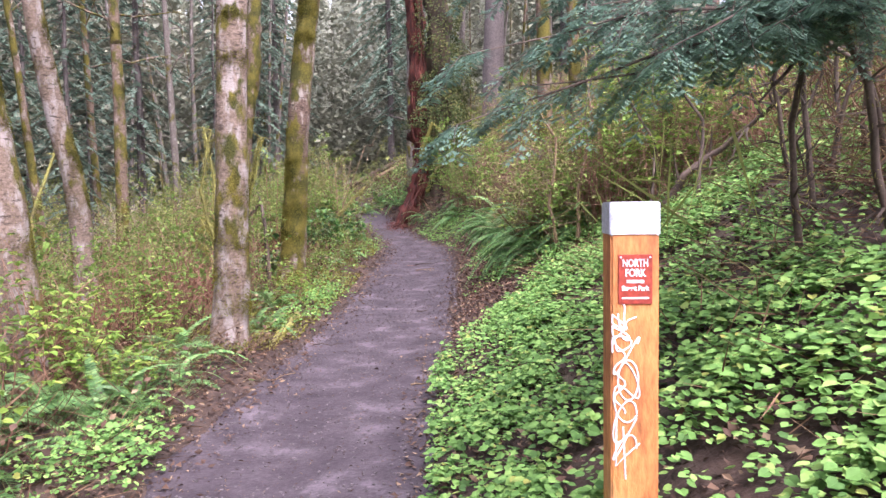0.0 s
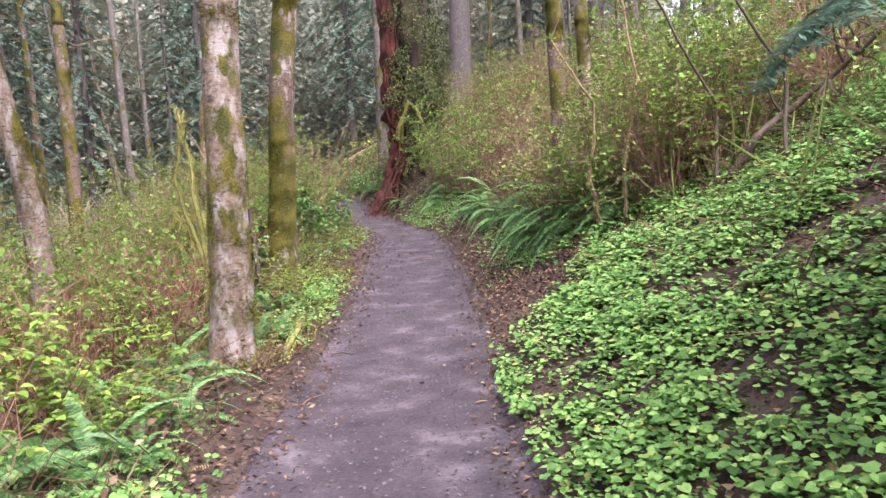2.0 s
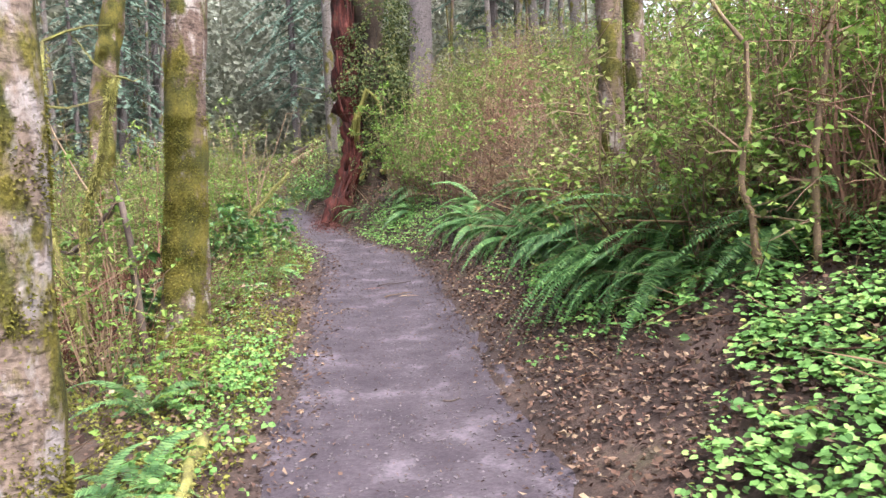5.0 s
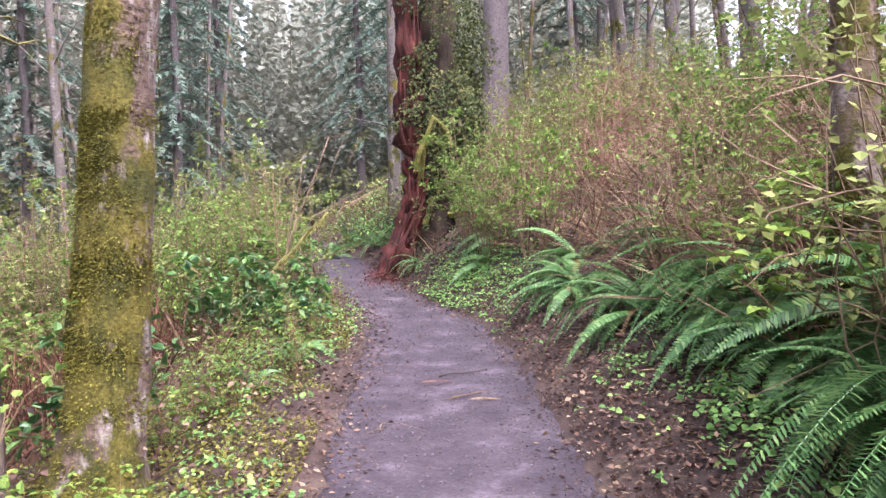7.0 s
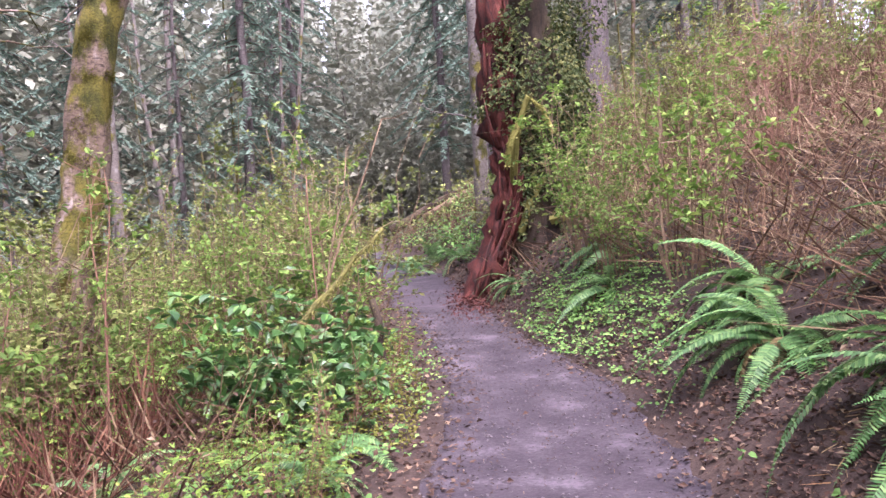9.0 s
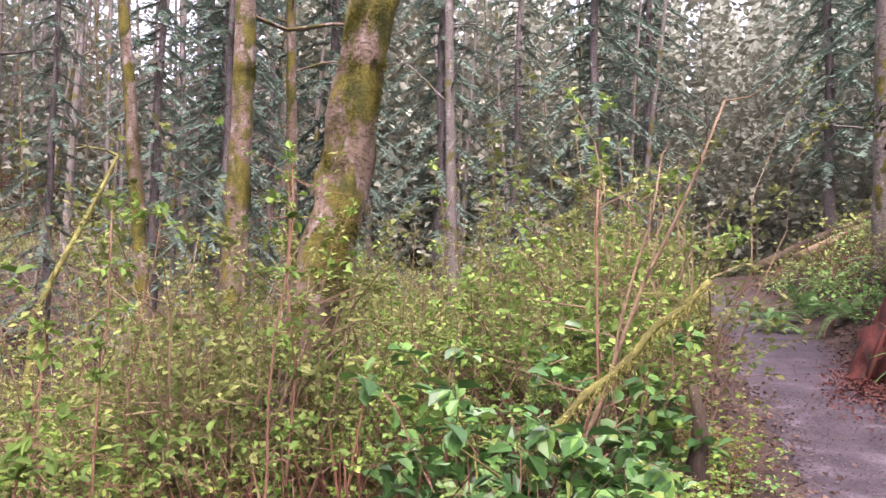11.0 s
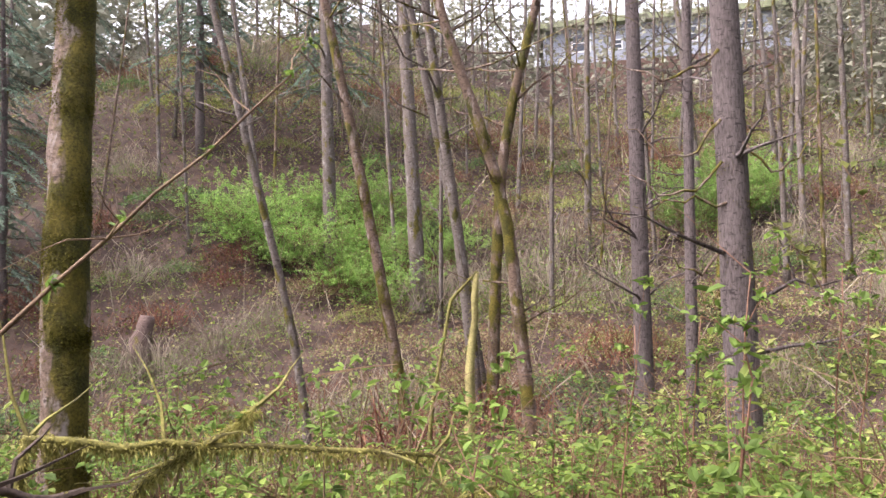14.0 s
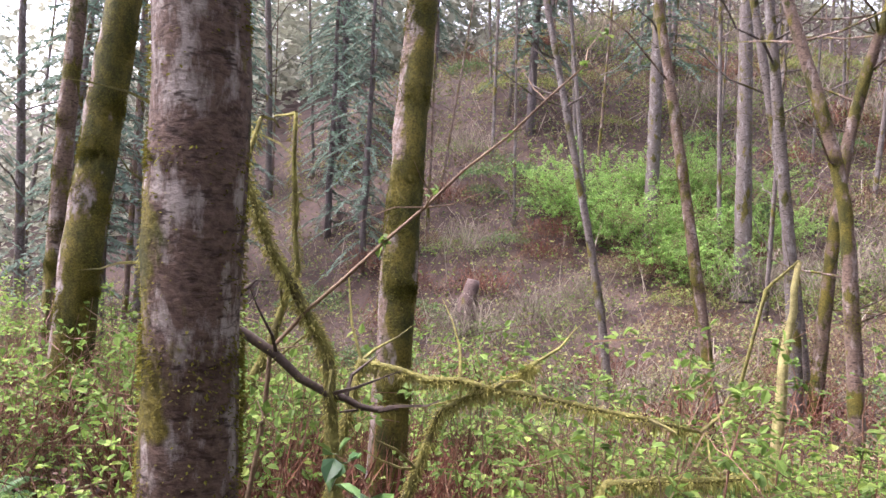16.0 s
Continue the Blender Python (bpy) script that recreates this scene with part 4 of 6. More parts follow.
thicket("undergrowth", 898, 900, (-9, -3.6, 2, 7.0), 0.4, (0.03, 0.06), M_SPRING, "sparse new leaves among dead twigs", near=1.25, mound=0.3)
thicket("undergrowth", 900, 15000, (-9, -1.4, 7, 30), 0.4, (0.035, 0.08), M_SPRING, "low green undergrowth between the shrubs", near=1.7, mound=0.3)
thicket("undergrowth", 910, 28000, (-9, -1.4, -4, 30), 0.5, (0.02, 0.06), M_LITTER, "brown dead leaves caught in the undergrowth", near=0.9)
thicket("bramble_canes", 920, 24000, (-9.5, -1.6, -3, 30), 0.5, (0.25, 0.85), M_CANE, "thin reddish-brown canes", True, near=1.75, aspect=0.009, up=0.9)
thicket("bramble_canes", 925, 15000, (-8.5, -3.3, 6.5, 18), 0.55, (0.35, 0.95), M_REDCANE, "upright reddish stems among the brambles", True, near=2.6, aspect=0.009, up=1.3)
thicket("bramble_canes", 930, 24000, (0.6, 9, 8.4, 30), 0.9, (0.3, 0.9), M_CANE, "tangle of thin reddish-brown twigs on the bank", True, near=1.7, aspect=0.011, up=0.55)
thicket("undergrowth", 941, 11000, (0.3, 8, 7.5, 14), 2.1, (0.03, 0.07), M_SPRING, "bright new leaves over the twigs on the bank", near=1.7, mound=0.3, thin=0.35)
thicket("bramble_canes", 935, 40000, (0.4, 9, 12.5, 30), 1.9, (0.12, 0.45), M_PINKCANE, "haze of fine pinkish-brown twigs on the bank", True, near=2.0, aspect=0.011, up=0.7, thin=0.8)
thicket("undergrowth", 940, 14000, (0.3, 10, 7.5, 32), 1.5, (0.03, 0.07), M_OLIVE, "olive leaves among the twigs on the bank", near=1.65, mound=0.25, thin=0.7)
thicket("undergrowth", 945, 9000, (2.4, 10, -1, 9), 0.9, (0.04, 0.08), M_COVER, "green leaves on the upper bank", near=3.6, mound=0.2)
thicket("slope_brambles", 950, 80000, (-50, -7, -18, 40), 0.9, (0.05, 0.1), M_SLOPE, "brown and olive brambles over the far slope", near=6, thin=0.8)
thicket("slope_brambles", 960, 30000, (-50, -7, -18, 40), 1.2, (0.14, 0.42), M_CANE, "brown bramble canes over the far slope", True, near=6, aspect=0.014, up=0.7)
thicket("slope_leaves", 970, 40000, (-50, -6, -18, 40), 1.2, (0.06, 0.11), M_OLIVE, "patches of green leaves on the far slope", near=5, mound=0.3)
thicket("slope_twigs", 975, 5000, (-46, -9, -16, 38), 1.6, (0.5, 1.4), M_TWIG, "tall fine twigs over the far slope", True, near=7, aspect=0.007, up=1.3)
thicket("undergrowth", 976, 9000, (-5, 3, 19.5, 33), 0.5, (0.04, 0.09), M_FERNISH, "green leaves under the trees by the bend", near=0.95, mound=0.15)
thicket("undergrowth", 977, 12000, (-5, 3, 19, 33), 0.25, (0.03, 0.09), M_LITTER, "brown dead leaves under the trees by the bend", near=0.85)
thicket("bramble_canes", 978, 5000, (-5, 3, 19.5, 33), 0.5, (0.3, 0.8), M_CANE, "thin brown twigs by the bend", True, near=1.1, aspect=0.012, up=0.6)
thicket("verge_moss", 981, 40000, (-3.1, -1.2, 6.5, 18), 0.14, (0.012, 0.04), M_VERGE, "yellow-green moss and grass on the verge", near=0.85, mound=0.36)
thicket("forest_undergrowth", 979, 26000, (-18, -3, 22, 36), 3.0, (0.05, 0.1), M_OLIVE, "soft olive-green shrubs under the far trees", near=2.2, mound=0.15, thin=0.8)
thicket("forest_undergrowth", 980, 26000, (-30, 14, 28, 62), 1.6, (0.08, 0.16), M_OLIVE, "shrubs and leaves under the far trees", near=1.5, mound=0.1)

# far woods whose haze is only their pale leaf colour
thicket("far_woods", 985, 80000, (-42, 18, 46, 60), 34, (0.28, 0.55), M_FARWOOD_HAZE, "hazy far woods beyond the bend", near=0, mound=0.0)
thicket("far_woods", 990, 26000, (-66, -48, -40, 40), 9, (0.15, 0.3), M_FARWOOD_HAZE, "hazy twigs of woods along the ridge", near=0, mound=0.45)
thicket("far_woods", 995, 22000, (-50, -4, -50, -22), 24, (0.3, 0.6), M_FARWOOD_HAZE, "hazy far woods up the valley", near=0, mound=0.0)
thicket("far_woods", 991, 26000, (-64, -30, 24, 48), 15, (0.14, 0.32), M_FARWOOD_HAZE, "hazy twigs of woods beside the house", near=0, mound=0.1)
thicket("far_woods", 996, 24000, (12, 34, -4, 50), 20, (0.25, 0.5), M_FARWOOD_HAZE, "hazy woods above the bank", near=0, mound=0.0)

thicket("leaf_litter", 1001, 24000, (-0.3, 2.4, 7.0, 17), 0.05, (0.012, 0.042), M_BANKLEAF, "pinkish-brown dead leaves on the cut bank", near=0.8)
thicket("bramble_canes", 1004, 2600, (-3.8, -1.3, 2.0, 7.5), 0.3, (0.12, 0.45), M_CANE, "broken brown twigs on the verge", True, near=0.95, aspect=0.014, up=0.4)
thicket("bramble_canes", 1007, 110, (1.4, 4.6, 3.0, 9.5), 1.3, (0.5, 1.2), M_OLIVE, "long olive shoots arching over the groundcover", True, near=1.5, aspect=0.007, up=0.6)

thicket("dead_fronds", 1010, 1500, (0.4, 2.2, 8.6, 14.5), 0.12, (0.04, 0.13), M_FERNDRY, "pale dead fronds matted under the ferns", True, near=1.05, aspect=0.05, up=0.1)
thicket("undergrowth", 1013, 4500, (-8.8, -3.4, 9.5, 18.5), 1.05, (0.035, 0.065), M_SPRING, "lime-green new leaves on the red stems", near=2.6, mound=0.42, thin=0.5)

thicket("undergrowth", 1016, 1100, (-3.4, -1.4, 2.5, 7.4), 0.22, (0.02, 0.042), M_FERNISH, "small green leaves on the verge", near=0.98, mound=0.35)


def far_trees():
    """Closed ranks of far conifers that end the view beyond the bend."""
    r = random.Random(1020)
    # the haze over these trees is painted in as pale, mottled grey-green
    haze = plain_mat("far_conifers_hazed", [(0.3, (0.12, 0.135, 0.105)), (0.5, (0.22, 0.235, 0.19)), (0.7, (0.34, 0.345, 0.29))], 0.9, 0.95, 0.0, (1, 1, 0.5), fine=5)
    b = Build()
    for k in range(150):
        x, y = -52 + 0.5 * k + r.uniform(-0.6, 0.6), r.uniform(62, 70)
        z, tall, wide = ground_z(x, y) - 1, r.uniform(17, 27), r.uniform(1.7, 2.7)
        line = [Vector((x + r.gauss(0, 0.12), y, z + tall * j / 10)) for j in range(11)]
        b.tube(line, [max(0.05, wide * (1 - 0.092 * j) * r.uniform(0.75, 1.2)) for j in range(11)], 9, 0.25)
    tagged(part("far_conifers_hazed", b, haze), "hazy grey-green ranks of conifers beyond the bend", "far woods", kind="stuff")


far_trees()

thicket("leaf_litter", 1022, 9000, (0.6, 5.0, 1.2, 8.5), 0.1, (0.02, 0.055), M_LITTER, "brown dead leaves showing through the groundcover", near=1.2)
thicket("bramble_canes", 1025, 3200, (1.0, 5.0, 1.8, 8.5), 0.3, (0.12, 0.5), M_CANE, "dead brown twigs lying in the groundcover", True, near=1.2, aspect=0.012, up=0.2)

thicket("slope_leaves", 1030, 22000, (-46, -13, -12, 30), 2.2, (0.06, 0.1), M_SPRING, "light green new leaves over the far slope", near=10, mound=0.62, thin=0.7)



def berry_bush(seed, height, stems, label, leaf=0.07):
    """Arching red canes with whorls of level leaves towards their ends."""
    r = random.Random(seed)
    root = thing("berry_bush", (0, 0, 0), label, "shrub", "berry bushes")
    b, lf = Build(), Build()
    for _ in range(stems):
        a = r.uniform(0, 2 * math.pi)
        o = Vector((math.cos(a), math.sin(a), 0))
        p = o * r.uniform(0, 0.2) + Vector((0, 0, -0.1))
        h = height * r.uniform(0.5, 1.05)
        pts = bent(r, p, p + o * r.uniform(0.1, 0.5) * height + Vector((0, 0, h)), 5, 0.025 * height)
        b.tube(pts, [0.007 - 0.001 * k for k in range(6)], 4, cap=False)
        for k in (2, 3, 4, 4, 5, 5):
            side = rnd_dir(r, 0.25)
            q = pts[k] + side * r.uniform(0.06, 0.24)
            b.tube([pts[k], q], [0.0025, 0.0012], 3, cap=False)
            turn = r.uniform(0, 6.3)
            for j in range(r.choice((3, 3, 5))):
                v = turn + (j - 1) * 1.25
                s = leaf * r.uniform(0.6, 1.25)
                lf.leaf(q + rnd_dir(r) * 0.012, Vector((math.cos(v), math.sin(v), r.uniform(-0.45, 0.2))), Vector((r.gauss(0, 0.25), r.gauss(0, 0.25), 1)), s, s * 0.72, 0.14, 1)
    part("branchwork", b, M_REDSTEM, root, kind="stuff")
    part("foliage", lf, M_BERRY, root, kind="stuff")
    return root


BERRY = [berry_bush(260, 1.15, 17, "berry bush with red canes and bright green new leaves"),
         berry_bush(261, 0.9, 15, "low berry bush with fresh toothed green leaves", 0.075),
         berry_bush(262, 1.35, 13, "leggy berry bush with red canes and lime leaves", 0.065)]
scatter(BERRY, zone(41, 38, -9.0, -3.0, 9.6, 15.6, 0.6, lambda x, y: (x + 1) ** 2 + (y - 13.2) ** 2 > 8.5 and y > 11.6 - 0.5 * (x < -6)), 42, 0.8, 1.15)
scatter(BERRY, zone(43, 15, -4.6, -2.1, 1.6, 8.6, 0.6, lambda x, y: off_path(x, y) < -1.3 and (x + 2.16) ** 2 + (y - 7.25) ** 2 > 0.2), 44, 0.5, 0.9)
scatter(BERRY, [(-2.75, 4.6), (-3.1, 5.2), (-2.9, 3.9), (-3.4, 4.6), (-2.7, 5.6), (-3.3, 6.0)], 47, 0.8, 1.05)
scatter(BERRY, [(1.05, 10.3), (1.9, 10.4), (2.1, 9.4), (1.7, 11.2), (2.4, 8.6), (2.5, 10.2), (1.9, 7.9), (2.35, 7.8), (2.8, 8.0), (1.3, 11.6), (2.0, 12.2), (1.3, 10.7)], 45, 0.75, 1.1)
scatter(BERRY, [(-1.9, 16.9), (-2.3, 17.4), (-1.75, 13.4), (-2.05, 12.8), (-2.35, 14.0), (-2.0, 9.3), (-2.3, 9.9), (-2.2, 12.5), (-1.95, 13.6), (-2.45, 13.1), (-1.85, 14.3), (-2.3, 11.8), (-1.8, 15.6), (-2.1, 10.6)], 46, 0.35, 0.6)

thicket("slope_ivy", 1040, 26000, (-46, -9, -14, 34), 0.7, (0.06, 0.1), M_FERNISH, "dark green ivy and fern patches on the far slope", near=7, mound=0.68)
thicket("slope_leaves", 1043, 9000, (-30, -8, -6, 18), 0.9, (0.05, 0.08), M_BERRY, "fresh green leaves over the brambles on the valley floor", near=6.5, mound=0.5, thin=0.6)
thicket("undergrowth", 1049, 9000, (-4.2, 1.5, 22.5, 31), 0.8, (0.05, 0.1), M_COVER, "lush green leaves under the trees beyond the bend", near=1.0, mound=0.25)

thicket("bramble_canes", 1052, 3000, (2.3, 4.6, 3.4, 5.2), 2.2, (0.12, 0.45), M_CANE, "dark tangle of dead twigs under the evergreen", True, near=2.9, aspect=0.012, up=0.3)



def bramble_mound(seed, wide, tall, leaves, size, leaf_m, cane_m, canes, label):
    """A low uneven heap of arching canes and small leaves."""
    r = random.Random(seed)
    root = thing("bramble_mound", (0, 0, 0), label, "shrub", "bramble mounds on the slope")
    b, lf = Build(), Build()

    def top(x, y):
        d = math.hypot(x, y) / wide
        return tall * max(0.0, 1 - d * d) * (0.65 + 0.6 * noise.noise((x * 1.3 / wide * 2, y * 1.3 / wide * 2, seed)))

    for _ in range(canes):
        a, a2 = r.uniform(0, 6.3), r.gauss(0, 1.2)
        d0, ln = r.uniform(0, 0.7) * wide, r.uniform(0.3, 0.8) * wide
        p = Vector((d0 * math.cos(a), d0 * math.sin(a), -0.1))
        o = Vector((math.cos(a + a2), math.sin(a + a2), 0)) * ln
        h = top(p.x, p.y) + r.uniform(0.1, 0.5) * tall
        pts = [p + o * t + Vector((0, 0, h * math.sin(math.pi * (0.15 + 0.75 * t)))) for t in (0, 0.25, 0.5, 0.75, 1)]
        b.tube(pts, [0.007, 0.006, 0.005, 0.004, 0.002], 3, cap=False)
    for _ in range(leaves):
        a, d = r.uniform(0, 6.3), wide * math.sqrt(r.random())
        x, y = d * math.cos(a), d * math.sin(a)
        z = top(x, y) * r.random() ** 0.35 + r.uniform(0, 0.12)
        s = size * r.uniform(0.5, 1.3)
        lf.leaf(Vector((x, y, z)), rnd_dir(r, 0.0), Vector((0, 0, 1)) + rnd_dir(r) * 0.6, s, s * 0.7, 0.14, 0)
    part("branchwork", b, cane_m, root, kind="stuff")
    part("foliage", lf, leaf_m, root, kind="stuff")
    return root


MOUNDS = [bramble_mound(270, 1.5, 0.9, 2200, 0.06, M_SLOPE, M_CANE, 60, "mound of brown bramble canes with sparse leaves"),
          bramble_mound(271, 1.3, 1.1, 1500, 0.06, M_BANKLEAF, M_REDCANE, 80, "heap of dead reddish canes and brown leaves"),
          bramble_mound(272, 1.4, 0.8, 2400, 0.06, M_OLIVE, M_CANE, 40, "mound of olive-green bramble leaves"),
          bramble_mound(273, 1.2, 0.7, 2200, 0.065, M_FERNISH, M_CANE, 30, "low dark green mound of ivy and fern"),
          bramble_mound(274, 1.6, 1.2, 1100, 0.06, M_SPRING, M_TWIG, 120, "twiggy grey bush with a haze of new leaves")]
scatter(MOUNDS, zone(51, 105, -25, -9.5, -5, 22, 1.15), 52, 0.7, 1.25)
scatter(MOUNDS, zone(53, 95, -48, -24, -14, 34, 1.9), 54, 1.0, 1.8)

# glossy broad-leaved bush by the path
SALAL = [shrub(250, 0.9, 0.75, 20, 170, 0.1, M_REDSTEM, M_SALAL, "low evergreen bush with glossy oval dark leaves", 1, name="salal_bush", group="glossy bushes", top_leaf=0.5)]
scatter(SALAL, [(-2.55, 15.2), (-2.15, 15.5), (-2.0, 14.9), (-2.9, 15.7), (-2.3, 16.2), (-2.75, 11.9)], 14, 0.85, 1.1)

# ferns
for k, (x, y, s, n, a) in enumerate([(-2.55, 5.9, 0.75, 16, None), (-2.35, 4.9, 0.6, 14, None), (-2.9, 4.3, 0.95, 16, None), (-2.6, 6.9, 0.8, 14, None), (-3.0, 3.4, 0.9, 14, None), (-1.95, 14.6, 0.65, 12, None), (0.95, 14.8, 1.0, 24, 200), (1.25, 15.9, 1.0, 22, 200),
                                     (1.2, 13.5, 1.1, 24, 205), (1.6, 12.6, 1.15, 24, 200), (1.55, 11.6, 1.15, 24, 200), (1.65, 10.7, 1.2, 22, 200), (1.15, 10.0, 1.05, 22, 200), (1.45, 9.3, 1.1, 22, 205), (1.75, 8.6, 1.0, 18, 205), (2.0, 9.9, 1.1, 16, 200),
                                     (2.1, 11.4, 1.0, 14, 200), (2.4, 13.2, 1.0, 14, 200), (1.9, 14.4, 1.0, 14, 200), (-2.5, 10.5, 0.55, 12, None), (-2.2, 9.2, 0.6, 12, None), (-2.6, 8.3, 0.55, 12, None),
                                     (0.35, 17.9, 0.8, 14, 200), (0.6, 19.0, 0.85, 14, 210), (-0.55, 20.2, 0.7, 12, 200), (-0.7, 22.6, 0.8, 12, 200), (0.1, 23.4, 0.8, 12, 200), (-0.9, 25.4, 0.9, 12, None), (-2.6, 24.6, 0.9, 14, None), (-2.2, 25.6, 1.0, 14, None), (-1.5, 24.2, 0.9, 14, None), (-3.1, 26.5, 0.9, 12, None), (-1.9, 27, 1.0, 12, None),
                                     (2.3, 9.2, 0.9, 12, 215), (1.3, 8.9, 0.95, 18, 228), (1.15, 9.6, 0.95, 18, 228), (1.45, 10.3, 1.0, 18, 230), (1.25, 11.0, 0.95, 18, 225), (1.3, 12.1, 1.0, 18, 228), (1.9, 9.0, 1.0, 16, 228), (2.0, 10.6, 1.05, 16, 228), (1.05, 13.0, 0.9, 16, 225), (-3.3, 14.4, 0.6, 10, None), (-1.85, 13.95, 0.5, 13, None), (-2.05, 13.15, 0.5, 12, None), (-1.95, 8.0, 0.55, 13, None), (-2.05, 7.75, 0.5, 11, None), (-2.75, 5.0, 0.8, 15, None), (-2.1, 5.6, 0.5, 13, None), (-2.15, 4.95, 0.5, 13, None), (-2.25, 6.3, 0.55, 13, None), (-2.1, 2.9, 0.5, 12, None), (-2.35, 3.5, 0.7, 15, None), (-10.8, 13.2, 0.9, 10, None), (-12.2, 14.8, 0.9, 10, None), (-9.3, 13.3, 0.8, 10, None)]):
    fern(x, y, s * (0.9 if a else 1.0), int(n * 1.35) if a else n, 300 + k, a, dry=3 if a else 1)


# ---- ground cover, litter, twigs ----


def cover():
    r = random.Random(400)
    b = Build()
    n = 0
    while n < 9800:
        y = r.uniform(-0.2, 9.2)
        d = 0.74 + 4.7 * r.random()
        l, e = edges(y)
        x = (l + e) / 2 + d
        if y > 7.0 and d < 0.95 + 0.85 * (y - 7.0):
            continue
        g = noise.noise((x * 2.1, y * 2.1, 5)) + 0.6 * noise.noise((x * 5.5, y * 5.5, 9))
        if (g < -0.1 and r.random() < 0.75) or (d < 0.95 and r.random() < 0.45):
            continue
        if d > 2.9 + 0.8 * g and y < 5.6 + 0.8 * g and r.random() < 0.75:
            continue
        n += 1
        rosette(r, b, x, y, r.uniform(0.04, 0.09), r.uniform(0.04, 0.09) + 0.12 * max(0.0, g), r.choice((4, 6, 7, 9)))
    for _ in range(450):
        y, d = r.uniform(9, 20), 0.8 + 4 * r.random()
        l, e = edges(y)
        clump(r, b, (l + e) / 2 + d, y, 0.03, 0.15)
    for cx, cy, sx, sy, k in ((0.35, 17.2, 0.45, 0.9, 1100), (-0.1, 18.3, 0.35, 0.7, 600), (-1.72, 9.9, 0.16, 0.75, 520), (-1.85, 8.4, 0.14, 0.4, 120), (-1.95, 4.05, 0.2, 0.35, 480), (-1.75, 16.2, 0.25, 0.8, 300), (-2.3, 13.2, 0.4, 0.9, 170), (1.35, 11.0, 0.18, 0.3, 260), (1.15, 11.7, 0.12, 0.3, 90), (-2.6, 5.4, 0.5, 0.8, 110), (1.2, 8.9, 0.2, 0.35, 260), (1.5, 9.6, 0.25, 0.4, 200), (0.75, 9.6, 0.16, 0.35, 160), (1.0, 8.6, 0.15, 0.3, 120), (0.88, 10.9, 0.14, 0.3, 260), (0.7, 12.1, 0.1, 0.25, 60), (-2.1, 12.0, 0.35, 0.8, 130), (-2.2, 14.3, 0.3, 0.5, 260)):
        for _ in range(k):
            clump(r, b, r.gauss(cx, sx), r.gauss(cy, sy), 0.03, 0.15)
    tagged(part("groundcover", b, M_COVER), "low bright green leafy groundcover on the bank and verges", "groundcover", kind="stuff")


def rosette(r, b, x, y, wide, tall, count):
    """One low plant: round leaves held out level on short stalks at uneven heights."""
    z = ground_z(x, y)
    big = r.uniform(0.75, 1.25)
    for k in range(count):
        a = 2.4 * k + r.uniform(-0.5, 0.5)
        o = Vector((math.cos(a), math.sin(a), 0))
        p = Vector((x, y, z + 0.02 + tall * r.uniform(0.35, 1.0))) + o * wide * r.uniform(0.15, 1.0)
        if p.x - 0.01 < edges(p.y)[1] - 0.02:
            continue
        s = big * r.uniform(0.02, 0.04)
        b.leaf(p, o + Vector((r.gauss(0, 0.3), r.gauss(0, 0.3), r.uniform(-0.25, 0.15))), Vector((r.gauss(-0.1, 0.3), r.gauss(-0.12, 0.3), 1)), s, s * 1.05, 0.12, 2)


def clump(r, b, x, y, lo, hi):
    l, e = edges(y)
    if l + 0.02 < x < e + 0.02:
        return
    z = ground_z(x, y)
    p = Vector((x, y, z + r.uniform(lo, hi)))
    a = r.uniform(0, 2 * math.pi)
    s = r.uniform(0.022, 0.055) * min(0.86, 0.54 + 0.06 * max(0.0, y))
    for k in range(r.choice((1, 2, 3))):
        a += 2.1
        d = Vector((math.cos(a), math.sin(a), r.uniform(-0.35, 0.3)))
        b.leaf(p + d * 0.012, d, Vector((r.gauss(-0.15, 0.5), r.gauss(-0.15, 0.5), 1)), s, s * (1.0 if y < 9 else 1.15), 0.12, 2 if y < 9 else 1)


